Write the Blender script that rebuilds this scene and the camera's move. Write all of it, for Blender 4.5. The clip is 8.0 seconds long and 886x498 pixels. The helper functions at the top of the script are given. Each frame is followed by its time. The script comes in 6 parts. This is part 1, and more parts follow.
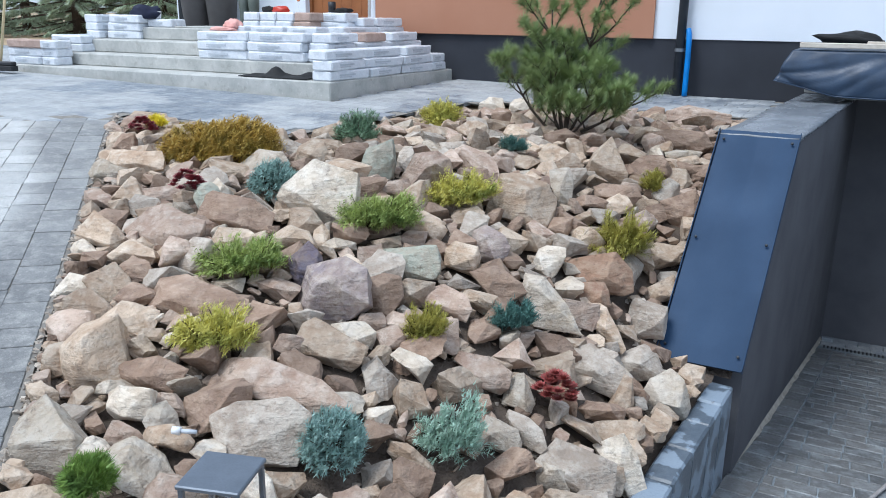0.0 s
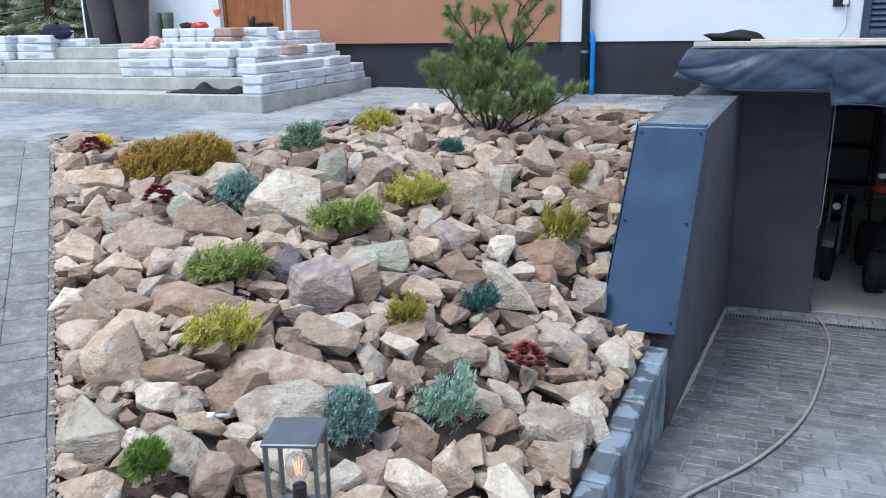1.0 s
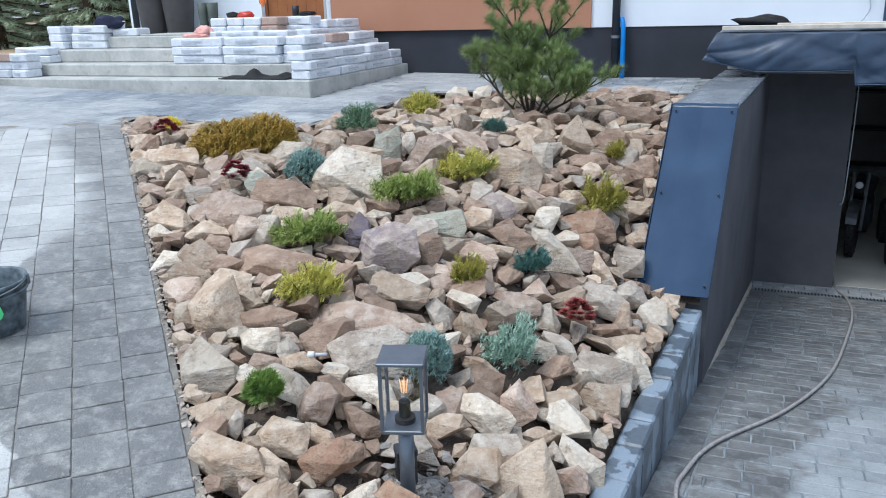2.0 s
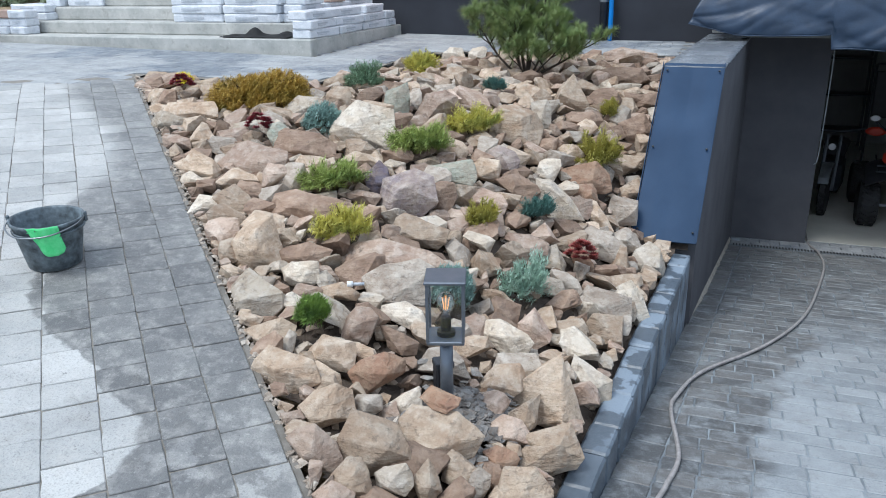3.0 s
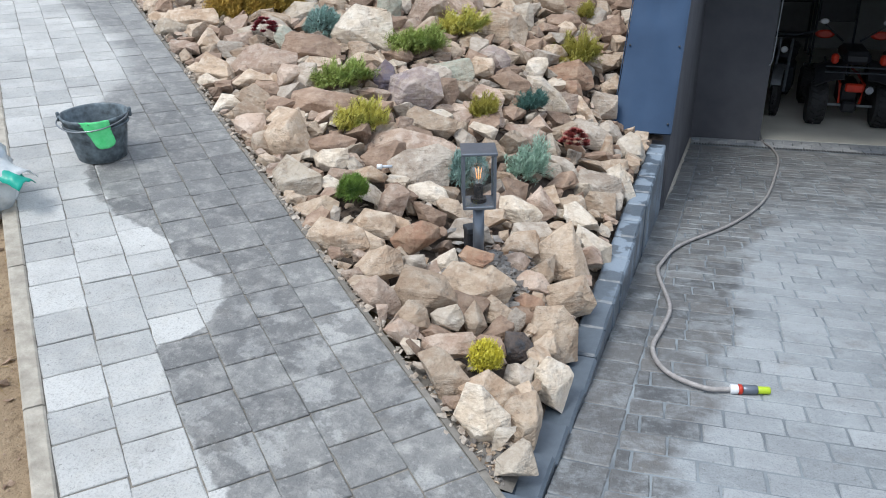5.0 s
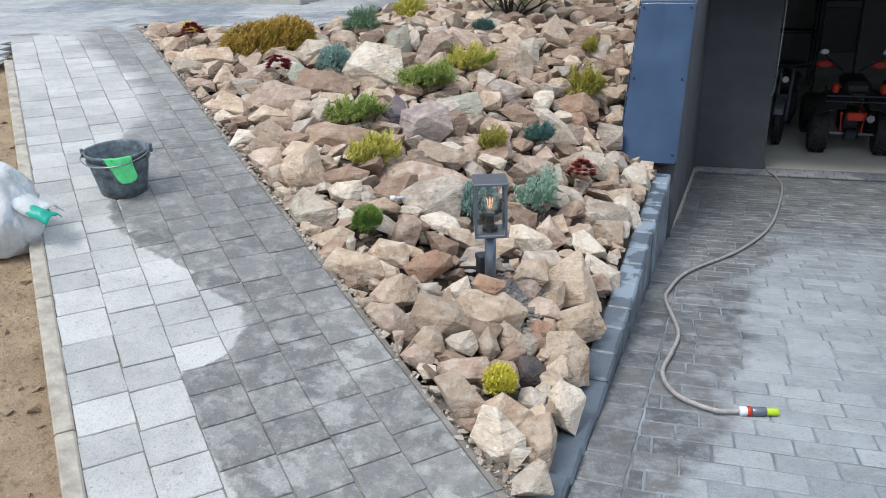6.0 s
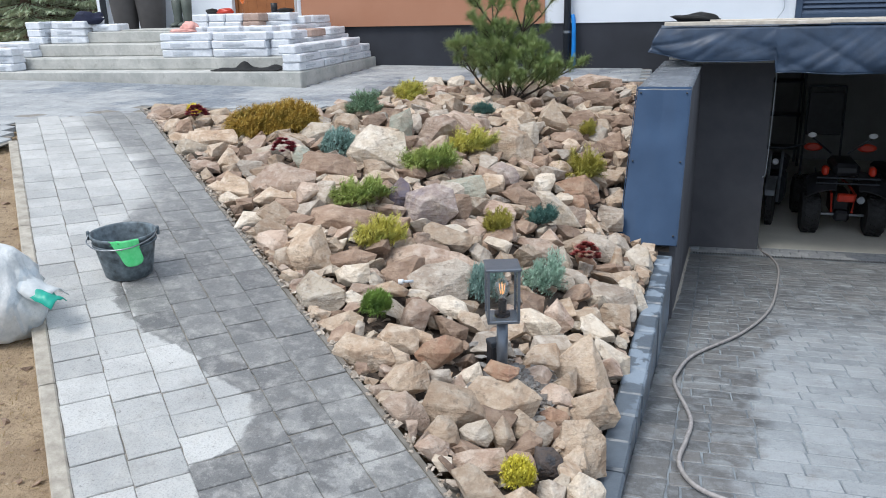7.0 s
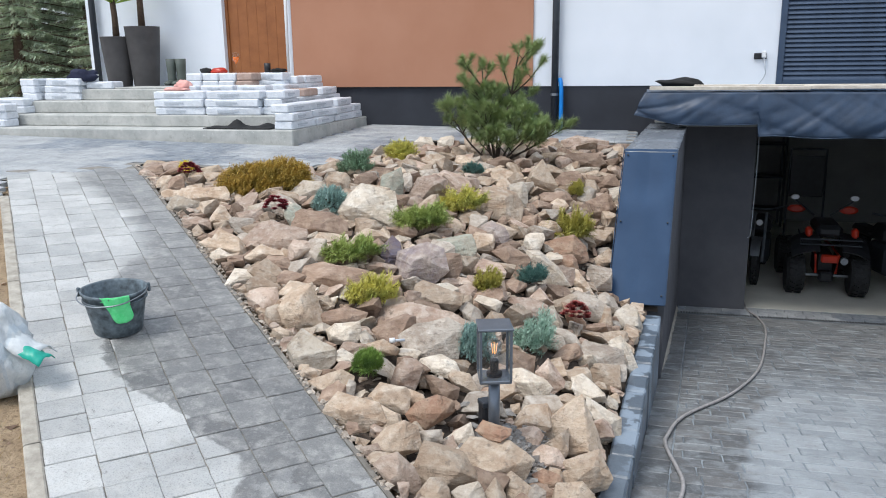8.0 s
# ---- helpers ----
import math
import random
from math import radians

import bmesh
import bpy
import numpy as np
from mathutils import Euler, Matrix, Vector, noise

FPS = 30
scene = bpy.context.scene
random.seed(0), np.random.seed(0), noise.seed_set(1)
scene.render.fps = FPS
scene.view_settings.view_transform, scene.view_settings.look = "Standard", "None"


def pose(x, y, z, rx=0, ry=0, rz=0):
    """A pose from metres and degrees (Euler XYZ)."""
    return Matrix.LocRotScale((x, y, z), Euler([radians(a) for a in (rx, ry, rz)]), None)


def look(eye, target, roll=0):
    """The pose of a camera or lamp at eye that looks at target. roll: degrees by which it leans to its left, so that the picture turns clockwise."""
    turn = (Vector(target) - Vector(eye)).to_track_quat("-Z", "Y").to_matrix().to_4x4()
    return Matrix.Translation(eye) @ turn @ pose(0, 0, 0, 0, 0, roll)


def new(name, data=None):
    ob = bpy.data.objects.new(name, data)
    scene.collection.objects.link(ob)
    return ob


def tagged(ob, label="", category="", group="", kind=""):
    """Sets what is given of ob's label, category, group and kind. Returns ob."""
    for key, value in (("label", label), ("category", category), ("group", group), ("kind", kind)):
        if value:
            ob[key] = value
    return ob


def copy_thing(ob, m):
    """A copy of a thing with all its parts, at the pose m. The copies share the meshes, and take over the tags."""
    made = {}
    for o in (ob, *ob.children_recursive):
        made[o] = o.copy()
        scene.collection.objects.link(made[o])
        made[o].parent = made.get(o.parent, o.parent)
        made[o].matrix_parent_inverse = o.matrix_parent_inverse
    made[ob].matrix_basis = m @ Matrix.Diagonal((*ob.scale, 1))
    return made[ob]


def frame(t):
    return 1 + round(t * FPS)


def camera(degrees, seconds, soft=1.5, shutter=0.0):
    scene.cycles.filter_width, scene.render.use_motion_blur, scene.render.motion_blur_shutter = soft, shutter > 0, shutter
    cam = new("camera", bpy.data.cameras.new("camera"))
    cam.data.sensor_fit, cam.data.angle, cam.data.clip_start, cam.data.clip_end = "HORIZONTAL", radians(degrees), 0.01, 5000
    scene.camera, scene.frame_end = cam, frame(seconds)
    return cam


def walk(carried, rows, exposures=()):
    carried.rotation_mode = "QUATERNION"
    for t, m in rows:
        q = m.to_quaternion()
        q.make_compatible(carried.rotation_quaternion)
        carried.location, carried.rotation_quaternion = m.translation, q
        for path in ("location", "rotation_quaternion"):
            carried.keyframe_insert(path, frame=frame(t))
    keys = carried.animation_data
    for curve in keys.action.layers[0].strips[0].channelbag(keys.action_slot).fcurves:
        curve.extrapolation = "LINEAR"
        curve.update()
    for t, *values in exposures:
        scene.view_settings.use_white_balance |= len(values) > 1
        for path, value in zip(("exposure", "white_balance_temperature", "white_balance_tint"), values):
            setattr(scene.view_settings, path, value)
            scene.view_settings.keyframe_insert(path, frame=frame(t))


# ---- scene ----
cam = camera(58.5, 8.0, soft=1.0)
PATH = [
    (0, (1.980, -8.133, 0.721), (1.082, -6.438, 0.157), 0.68),
    (0.5, (1.839, -8.363, 0.767), (1.120, -6.581, 0.213), -0.22),
    (1, (1.856, -8.607, 0.775), (1.180, -6.807, 0.220), -1.07),
    (1.5, (1.846, -8.837, 0.785), (1.117, -7.058, 0.233), -1.73),
    (3, (1.723, -9.493, 0.778), (1.079, -7.719, 0.114), -0.85),
    (3.5, (1.685, -9.667, 0.779), (1.080, -7.895, 0.077), -0.71),
    (4, (1.563, -9.823, 0.754), (1.035, -8.079, -0.070), -0.73),
    (4.5, (1.547, -9.948, 0.750), (1.047, -8.210, -0.105), -0.80),
    (6, (1.544, -10.152, 0.780), (1.018, -8.384, 0.007), -1.93),
    (6.5, (1.468, -10.138, 0.798), (0.946, -8.337, 0.104), -1.82),
    (7, (1.435, -10.139, 0.813), (0.925, -8.299, 0.218), -1.40),
    (7.5, (1.419, -10.142, 0.823), (0.934, -8.270, 0.315), -0.87),
    (8, (1.413, -10.162, 0.829), (0.929, -8.276, 0.372), -0.67),
]
EXPOSURES = [(0.0, 0.56, 5800, 7), (1.5, 0.54, 5800, 7), (3.0, 0.48, 5950, 7), (4.5, 0.50, 6200, 8), (8.0, 0.50, 6300, 9)]
walk(cam, [(t, look(eye, target, roll)) for t, eye, target, roll in PATH], exposures=EXPOSURES)

# ---------------------------------------------------------------- light
SUN_EL, SUN_ROT = radians(62), radians(215)
world = bpy.data.worlds.new("overcast_sky")
scene.world = world
world.use_nodes = True
wn, wl = world.node_tree.nodes, world.node_tree.links
sky = wn.new("ShaderNodeTexSky")
sky.sky_type = "NISHITA"
sky.sun_disc = False
sky.sun_elevation, sky.sun_rotation = SUN_EL, SUN_ROT
sky.air_density, sky.dust_density, sky.ozone_density = 1.0, 4.0, 2.0
grey = wn.new("ShaderNodeMix")
grey.data_type = "RGBA"
grey.inputs["Factor"].default_value = 0.72
grey.inputs["B"].default_value = (6.2, 6.75, 7.6, 1)
wl.new(sky.outputs[0], grey.inputs["A"])
wl.new(grey.outputs["Result"], wn["Background"].inputs["Color"])
wn["Background"].inputs["Strength"].default_value = 0.118
sun = new("sun", bpy.data.lights.new("sun", "SUN"))
sun.data.energy, sun.data.angle, sun.data.color = 1.5, radians(20), (1.0, 0.96, 0.91)
sun.matrix_world = look((math.sin(SUN_ROT) * math.cos(SUN_EL) * 30, math.cos(SUN_ROT) * math.cos(SUN_EL) * 30, math.sin(SUN_EL) * 30), (0, 0, 0))


# ---------------------------------------------------------------- materials
def rgb(h):
    c = [int(h[i:i + 2], 16) / 255 for i in (0, 2, 4)]
    return tuple(v / 12.92 if v <= 0.04045 else ((v + 0.055) / 1.055) ** 2.4 for v in c) + (1,)


class Nodes:
    """A small wrapper to write node trees in few lines."""

    def __init__(self, name):
        self.mat = bpy.data.materials.new(name)
        self.mat.use_nodes = True
        self.t = self.mat.node_tree
        self.bsdf = self.t.nodes["Principled BSDF"]

    def node(self, kind, **inputs):
        n = self.t.nodes.new(kind)
        for k, v in inputs.items():
            self.put(n.inputs[k.replace("_", " ")], v)
        return n

    def put(self, socket, v):
        if hasattr(v, "is_output"):
            self.t.links.new(v, socket)
        else:
            socket.default_value = v

    def noise(self, vec, scale, detail=4.0, rough=0.55):
        return self.node("ShaderNodeTexNoise", Vector=vec, Scale=scale, Detail=detail, Roughness=rough).outputs["Fac"]

    def ramp(self, fac, lo, hi):
        n = self.node("ShaderNodeMapRange", Value=fac)
        n.inputs["From Min"].default_value, n.inputs["From Max"].default_value = lo, hi
        return n.outputs[0]

    def mix(self, fac, a, b):
        n = self.t.nodes.new("ShaderNodeMix")
        n.data_type = "RGBA"
        self.put(n.inputs["Factor"], fac)
        self.put(n.inputs["A"], a)
        self.put(n.inputs["B"], b)
        return n.outputs["Result"]

    def math(self, op, a, b=0.0):
        n = self.t.nodes.new("ShaderNodeMath")
        n.operation = op
        self.put(n.inputs[0], a)
        self.put(n.inputs[1], b)
        return n.outputs[0]

    def bump(self, height, strength=0.3, dist=0.01):
        n = self.node("ShaderNodeBump", Height=height, Strength=strength, Distance=dist)
        self.put(self.bsdf.inputs["Normal"], n.outputs[0])

    def coords(self, shift=False):
        tc = self.t.nodes.new("ShaderNodeTexCoord").outputs["Object"]
        if not shift:
            return tc
        r = self.t.nodes.new("ShaderNodeObjectInfo").outputs["Random"]
        k = self.math("MULTIPLY", r, 37.0)
        n = self.t.nodes.new("ShaderNodeVectorMath")
        n.operation = "ADD"
        self.put(n.inputs[0], tc)
        self.put(n.inputs[1], k)
        return n.outputs[0]

    def rand(self):
        return self.t.nodes.new("ShaderNodeObjectInfo").outputs["Random"]

    def island(self):
        return self.t.nodes.new("ShaderNodeNewGeometry").outputs["Random Per Island"]

    def place(self):
        n = self.t.nodes.new("ShaderNodeSeparateXYZ")
        self.put(n.inputs[0], self.t.nodes.new("ShaderNodeNewGeometry").outputs["Position"])
        return n.outputs

    def world(self):
        return self.t.nodes.new("ShaderNodeNewGeometry").outputs["Position"]

    def set(self, color=None, rough=None, metal=None, **more):
        for key, v in (("Base Color", color), ("Roughness", rough), ("Metallic", metal)):
            if v is not None:
                self.put(self.bsdf.inputs[key], v)
        for key, v in more.items():
            self.put(self.bsdf.inputs[key.replace("_", " ")], v)
        return self.mat


def plain(name, a, b, rough=0.6, scale=6.0, fine=90.0, relief=0.15, metal=0.0, dist=0.004):
    """Two tones at a coarse scale, grain at a fine one, a light relief."""
    n = Nodes(name)
    c = n.coords()
    coarse, grain = n.noise(c, scale), n.noise(c, fine, 3)
    col = n.mix(n.ramp(coarse, 0.3, 0.7), rgb(a), rgb(b))
    col = n.mix(n.math("MULTIPLY", n.ramp(grain, 0.45, 0.75), 0.25), col, tuple(v * 0.55 for v in rgb(a)[:3]) + (1,))
    n.bump(grain, relief, dist)
    return n.set(col, n.math("ADD", n.math("MULTIPLY", coarse, 0.2), rough - 0.1), metal)


def stone_material(name, a, b, c):
    """Quarried sandstone: cloudy tones, bedding streaks, rusty veins, dark stains and hairline cracks."""
    n = Nodes(name)
    each = n.math("FRACT", n.math("ADD", n.rand(), n.island()))
    shift = n.t.nodes.new("ShaderNodeVectorMath")
    shift.operation = "ADD"
    n.put(shift.inputs[0], n.world())
    n.put(shift.inputs[1], n.math("MULTIPLY", each, 37.0))
    v = shift.outputs[0]
    bed = n.node("ShaderNodeMapping", Vector=v, Rotation=(0.5, 0.35, 0.2), Scale=(5.0, 5.0, 42.0)).outputs[0]
    big, mid, fine = n.noise(v, 5.0, 5, 0.6), n.noise(v, 15.0, 6, 0.62), n.noise(v, 95.0, 4, 0.65)
    streak = n.noise(bed, 1.0, 5, 0.6)
    col = n.mix(n.ramp(big, 0.38, 0.62), rgb(a), rgb(b))
    col = n.mix(n.math("MULTIPLY", n.ramp(mid, 0.46, 0.64), 0.7), col, rgb(c))
    col = n.mix(n.math("MULTIPLY", n.ramp(streak, 0.5, 0.68), 0.4), col, rgb(c))
    vein = n.noise(v, 7.0, 7, 0.7)
    band = n.math("SUBTRACT", 1.0, n.ramp(n.math("ABSOLUTE", n.math("SUBTRACT", vein, 0.5)), 0.0, 0.08))
    col = n.mix(n.math("MULTIPLY", band, 0.30), col, rgb("93714f"))
    stain = n.ramp(n.noise(v, 22.0, 6, 0.7), 0.57, 0.70)
    col = n.mix(n.math("MULTIPLY", stain, 0.6), col, rgb("6b5d52"))
    crack = n.ramp(n.math("ABSOLUTE", n.math("SUBTRACT", n.noise(v, 4.0, 4, 0.5), 0.5)), 0.0, 0.006)
    col = n.mix(n.math("MULTIPLY", n.math("SUBTRACT", 1.0, crack), 0.07), col, rgb("594a3f"))
    tone = n.node("ShaderNodeHueSaturation", Color=col, Saturation=0.90)
    n.put(tone.inputs["Value"], n.math("ADD", 0.57, n.math("MULTIPLY", each, 0.36)))
    h = n.math("ADD", n.math("ADD", mid, n.math("MULTIPLY", fine, 0.22)), n.math("ADD", n.math("MULTIPLY", crack, 0.05), n.math("MULTIPLY", streak, 0.5)))
    n.bump(h, 0.8, 0.034)
    return n.set(tone.outputs[0], 0.82, 0.0)


STONE = {
    "tan": stone_material("tan_sandstone", "dcc4a8", "c4a688", "ecdcc6"),
    "rose": stone_material("rose_sandstone", "d6bca6", "bc9d88", "e8d6c4"),
    "pale": stone_material("pale_sandstone", "efe2ce", "e0ceb4", "f7eede"),
    "grey": stone_material("grey_sandstone", "d2c6b6", "b6a898", "e4dacb"),
    "lilac": stone_material("lilac_sandstone", "c9b8ae", "a39497", "dccdbf"),
    "violet": stone_material("violet_slate", "8b7f90", "6f6b80", "a3938b"),
    "rust": stone_material("rusty_sandstone", "c49a78", "ac8064", "d6b99c"),
    "brown": stone_material("brown_sandstone", "b0937c", "957a66", "c8ae96"),
    "green": stone_material("greenish_sandstone", "c4c3b0", "adb6a6", "d4cab6"),
    "slate": stone_material("slate_chippings", "a3a19d", "82817f", "b8b5af"),
    "black": stone_material("dark_basalt", "4a4d54", "3c3e45", "5c5e63"),
}


def leaf_material(name, a, b, tip):
    n = Nodes(name)
    col = n.mix(n.island(), rgb(a), rgb(b))
    col = n.mix(n.ramp(n.noise(n.coords(), 9.0, 2), 0.5, 0.7), col, rgb(tip))
    return n.set(col, 0.55, 0.0, Subsurface_Weight=0.0)


def paving_material(name, dry_a, dry_b, wet_a, wet_b, wetness, per_object=True, film="c4c7c8", mud="6c665d", patchy=0.32, muddy=0.30):
    """Concrete pavers: dry ones light and matt, wet ones dark and glossy; wetness builds the 0..1 mask."""
    n = Nodes(name)
    v = n.world()
    w = wetness(n, v)
    r = n.rand() if per_object else n.island()
    fine, mid = n.noise(v, 130.0, 3, 0.7), n.noise(v, 14.0, 5, 0.68)
    blot = n.noise(v, 3.2, 6, 0.7)
    dry = n.mix(r, rgb(dry_a), rgb(dry_b))
    wet = n.mix(r, rgb(wet_a), rgb(wet_b))
    col = n.mix(w, dry, wet)
    col = n.mix(n.math("MULTIPLY", n.ramp(mid, 0.48, 0.7), 0.5), col, rgb(film))
    col = n.mix(n.math("MULTIPLY", n.ramp(fine, 0.5, 0.72), 0.42), col, rgb("4c4f54"))
    lime = n.ramp(n.noise(v, 4.2, 7, 0.75), 0.51, 0.60)
    col = n.mix(n.math("MULTIPLY", lime, patchy), col, rgb(film))
    dirt = n.ramp(n.noise(v, 6.0, 6, 0.72), 0.56, 0.74)
    col = n.mix(n.math("MULTIPLY", dirt, muddy), col, rgb(mud))
    # worn specks and pale crumbs
    speck = n.ramp(n.noise(v, 46.0, 5, 0.75), 0.56, 0.68)
    col = n.mix(n.math("MULTIPLY", speck, 0.35 + patchy * 0.3), col, rgb(film))
    pit = n.ramp(n.noise(v, 30.0, 6, 0.8), 0.60, 0.68)
    col = n.mix(n.math("MULTIPLY", pit, 0.6), col, rgb("4a4846"))
    col = n.mix(n.math("MULTIPLY", n.ramp(blot, 0.42, 0.62), 0.22), col, rgb("55565a"))
    h = n.math("ADD", n.math("MULTIPLY", fine, 0.5), n.math("MULTIPLY", n.noise(v, 38.0, 4), 0.9))
    n.bump(h, 0.6, 0.011)
    rough = n.math("SUBTRACT", 0.82, n.math("MULTIPLY", w, 0.42))
    return n.set(col, n.math("ADD", rough, n.math("MULTIPLY", n.ramp(mid, 0.3, 0.7), 0.12)), 0.0)


def path_wet(n, v):
    """Hosed down on the stones' side: the wet edge swings across the path on the way down."""
    x, y, z = n.place()
    across_ = n.math("ADD", n.math("MULTIPLY", x, 0.713), n.math("MULTIPLY", y, 0.701))
    s = n.math("SUBTRACT", n.math("MULTIPLY", x, 0.701), n.math("MULTIPLY", y, 0.713))
    line = n.t.nodes.new("ShaderNodeValToRGB")
    n.put(line.inputs[0], n.ramp(s, 1.0, 7.0))
    stops = ((1.1, 0.48), (1.64, 0.62), (2.1, 0.69), (2.45, 0.78), (2.95, 0.74), (3.2, 0.56), (3.5, 0.39), (4.38, 0.27), (4.67, 0.34), (5.0, 0.45), (5.3, 0.58), (5.5, 0.60), (5.62, 0.50), (5.70, 0.30), (6.2, 0.30))
    for k, (at, value) in enumerate(stops):
        e = line.color_ramp.elements[k] if k < 2 else line.color_ramp.elements.new((at - 1) / 6)
        e.position, e.color = (at - 1) / 6, (value, value, value, 1)
    edge = n.math("SUBTRACT", line.outputs[0], 6.0)
    wob = n.math("ADD", n.math("MULTIPLY", n.math("SUBTRACT", n.noise(v, 7.0, 4, 0.6), 0.5), 0.16), n.math("MULTIPLY", n.math("SUBTRACT", n.rand(), 0.5), 0.05))
    d = n.math("ADD", n.math("SUBTRACT", across_, edge), wob)
    # soft and half dried higher up, crisp below, dried patches near the foot
    soft = n.ramp(s, 3.6, 3.0)
    wet = n.math("ADD", n.math("MULTIPLY", n.ramp(d, -0.004, 0.012), n.math("SUBTRACT", 1.0, soft)), n.math("MULTIPLY", n.ramp(d, -0.06, 0.10), n.math("MULTIPLY", soft, 0.8)))
    dried = n.math("MULTIPLY", n.ramp(n.noise(v, 5.5, 5, 0.6), 0.55, 0.58), n.ramp(s, 5.3, 5.7))
    return n.math("MULTIPLY", wet, n.math("SUBTRACT", 1.0, n.math("MULTIPLY", dried, 0.4)))


def drive_wet(n, v):
    x, y, z = n.place()
    d = n.math("ADD", n.math("SUBTRACT", x, 2.13), n.math("MULTIPLY", n.math("ADD", y, 5.3), -0.17))
    wob = n.math("MULTIPLY", n.math("SUBTRACT", n.noise(v, 2.2, 4, 0.6), 0.5), 0.7)
    left = n.math("SUBTRACT", 1.0, n.ramp(n.math("ADD", d, wob), -0.05, 0.05))
    far = n.ramp(n.math("ADD", y, n.math("MULTIPLY", wob, 2.0)), -5.2, -3.2)
    right = n.ramp(n.math("ADD", n.math("SUBTRACT", d, 0.62), wob), -0.1, 0.25)
    return n.math("MAXIMUM", n.math("MAXIMUM", left, n.math("MULTIPLY", far, 0.92)), n.math("MULTIPLY", right, 0.42))


M_PATH = paving_material("path_paver", "c6c7c5", "a9abaa", "7f807f", "6b6c6c", path_wet, film="c0bfba", patchy=0.18)
M_PLAZA = paving_material("plaza_paver", "aeb1b1", "9da1a4", "828a93", "717a84",
                          lambda n, v: n.ramp(n.noise(v, 0.9, 4, 0.6), 0.48, 0.56), False)
DRIVE_LOOK = dict(film="a8aeb1", mud="70695f", patchy=0.45, muddy=0.5)
M_DRIVE = paving_material("driveway_paver", "a8adb0", "8d9397", "7a7977", "595b5c", drive_wet, **DRIVE_LOOK)
M_DRIVE_FAR = paving_material("driveway_paver_far", "a8adb0", "8d9397", "7a7977", "595b5c", drive_wet, False, **DRIVE_LOOK)
n_ = Nodes("palisade_concrete")
v_ = n_.world()
w_ = n_.math("MULTIPLY", n_.ramp(n_.noise(v_, 5.5, 6, 0.6), 0.49, 0.52), n_.ramp(n_.place()[1], -6.9, -6.4))
c_ = n_.mix(n_.noise(v_, 30.0, 5, 0.7), rgb("46505b"), rgb("68737d"))
c_ = n_.mix(n_.math("MULTIPLY", w_, 0.85), c_, rgb("8e9caa"))
c_ = n_.mix(n_.math("MULTIPLY", n_.ramp(n_.noise(v_, 120.0, 3, 0.7), 0.5, 0.75), 0.3), c_, rgb("50565e"))
n_.bump(n_.noise(v_, 110.0, 4, 0.7), 0.3, 0.005)
M_PALISADE = n_.set(c_, n_.math("ADD", 0.32, n_.math("MULTIPLY", w_, 0.2)), 0.0)
M_KERB = plain("kerb_concrete", "bab4a8", "8f897e", 0.9, 16.0, 90.0, 0.8)
M_SAND = plain("joint_sand", "98948c", "76726b", 0.95, 30.0, 300.0, 0.5)
M_SOIL = plain("dry_soil", "9c8468", "7d6750", 0.95, 4.0, 60.0, 0.9, dist=0.02)
M_BED = plain("bed_soil", "6d6156", "4d443d", 0.95, 9.0, 80.0, 0.8, dist=0.02)
n_ = Nodes("step_concrete")
v_ = n_.world()
c_ = n_.mix(n_.ramp(n_.noise(v_, 4.0, 6, 0.65), 0.35, 0.65), rgb("c2c2bd"), rgb("a3a5a1"))
c_ = n_.mix(n_.math("MULTIPLY", n_.ramp(n_.noise(v_, 11.0, 6, 0.7), 0.55, 0.70), 0.55), c_, rgb("85837d"))
c_ = n_.mix(n_.math("MULTIPLY", n_.ramp(n_.noise(v_, 26.0, 5, 0.75), 0.60, 0.68), 0.6), c_, rgb("d3d3cf"))
c_ = n_.mix(n_.math("MULTIPLY", n_.ramp(n_.noise(v_, 60.0, 4, 0.7), 0.62, 0.70), 0.5), c_, rgb("6e6b66"))
n_.bump(n_.noise(v_, 70.0, 4, 0.7), 0.5, 0.006)
M_CONCRETE = n_.set(c_, 0.85, 0.0)
M_WHITE = plain("white_render", "e8eef6", "dfe6ee", 0.9, 1.5, 220.0, 0.3, dist=0.003)
M_PLINTH = plain("anthracite_plinth", "34373f", "2c2f36", 0.85, 2.0, 240.0, 0.4, dist=0.003)
M_CLAD = plain("terracotta_render", "b38369", "aa795f", 0.85, 1.2, 200.0, 0.25, dist=0.003)
M_DARKWALL = plain("dark_grey_render", "5f6065", "515257", 0.85, 2.5, 260.0, 0.4, dist=0.003)
M_CAP = plain("wet_wall_cap", "8d939a", "5f656c", 0.28, 6.0, 90.0, 0.15)
M_PANEL = plain("blue_grey_sheet", "284463", "213a56", 0.55, 3.0, 160.0, 0.05, 0.0)
M_PANEL.node_tree.nodes["Principled BSDF"].inputs["Specular IOR Level"].default_value = 0.22
M_METAL = plain("anthracite_metal", "3f444b", "33383f", 0.5, 12.0, 200.0, 0.1, 0.4)
M_LANTERN = plain("lantern_paint", "767e88", "68707a", 0.36, 12.0, 200.0, 0.08, 0.6)
M_BUCKET = plain("dusty_black_plastic", "74828a", "343c41", 0.55, 24.0, 70.0, 0.3)
M_DJOINT = plain("pale_joint_sand", "98a1a6", "5a6066", 0.95, 3.5, 260.0, 0.4)
M_EDGE = plain("dirty_edge_concrete", "8a8680", "6a665f", 0.85, 14.0, 120.0, 0.4)
M_BLACK = plain("black_plastic", "23252a", "1a1b1f", 0.5, 12.0, 160.0, 0.1)
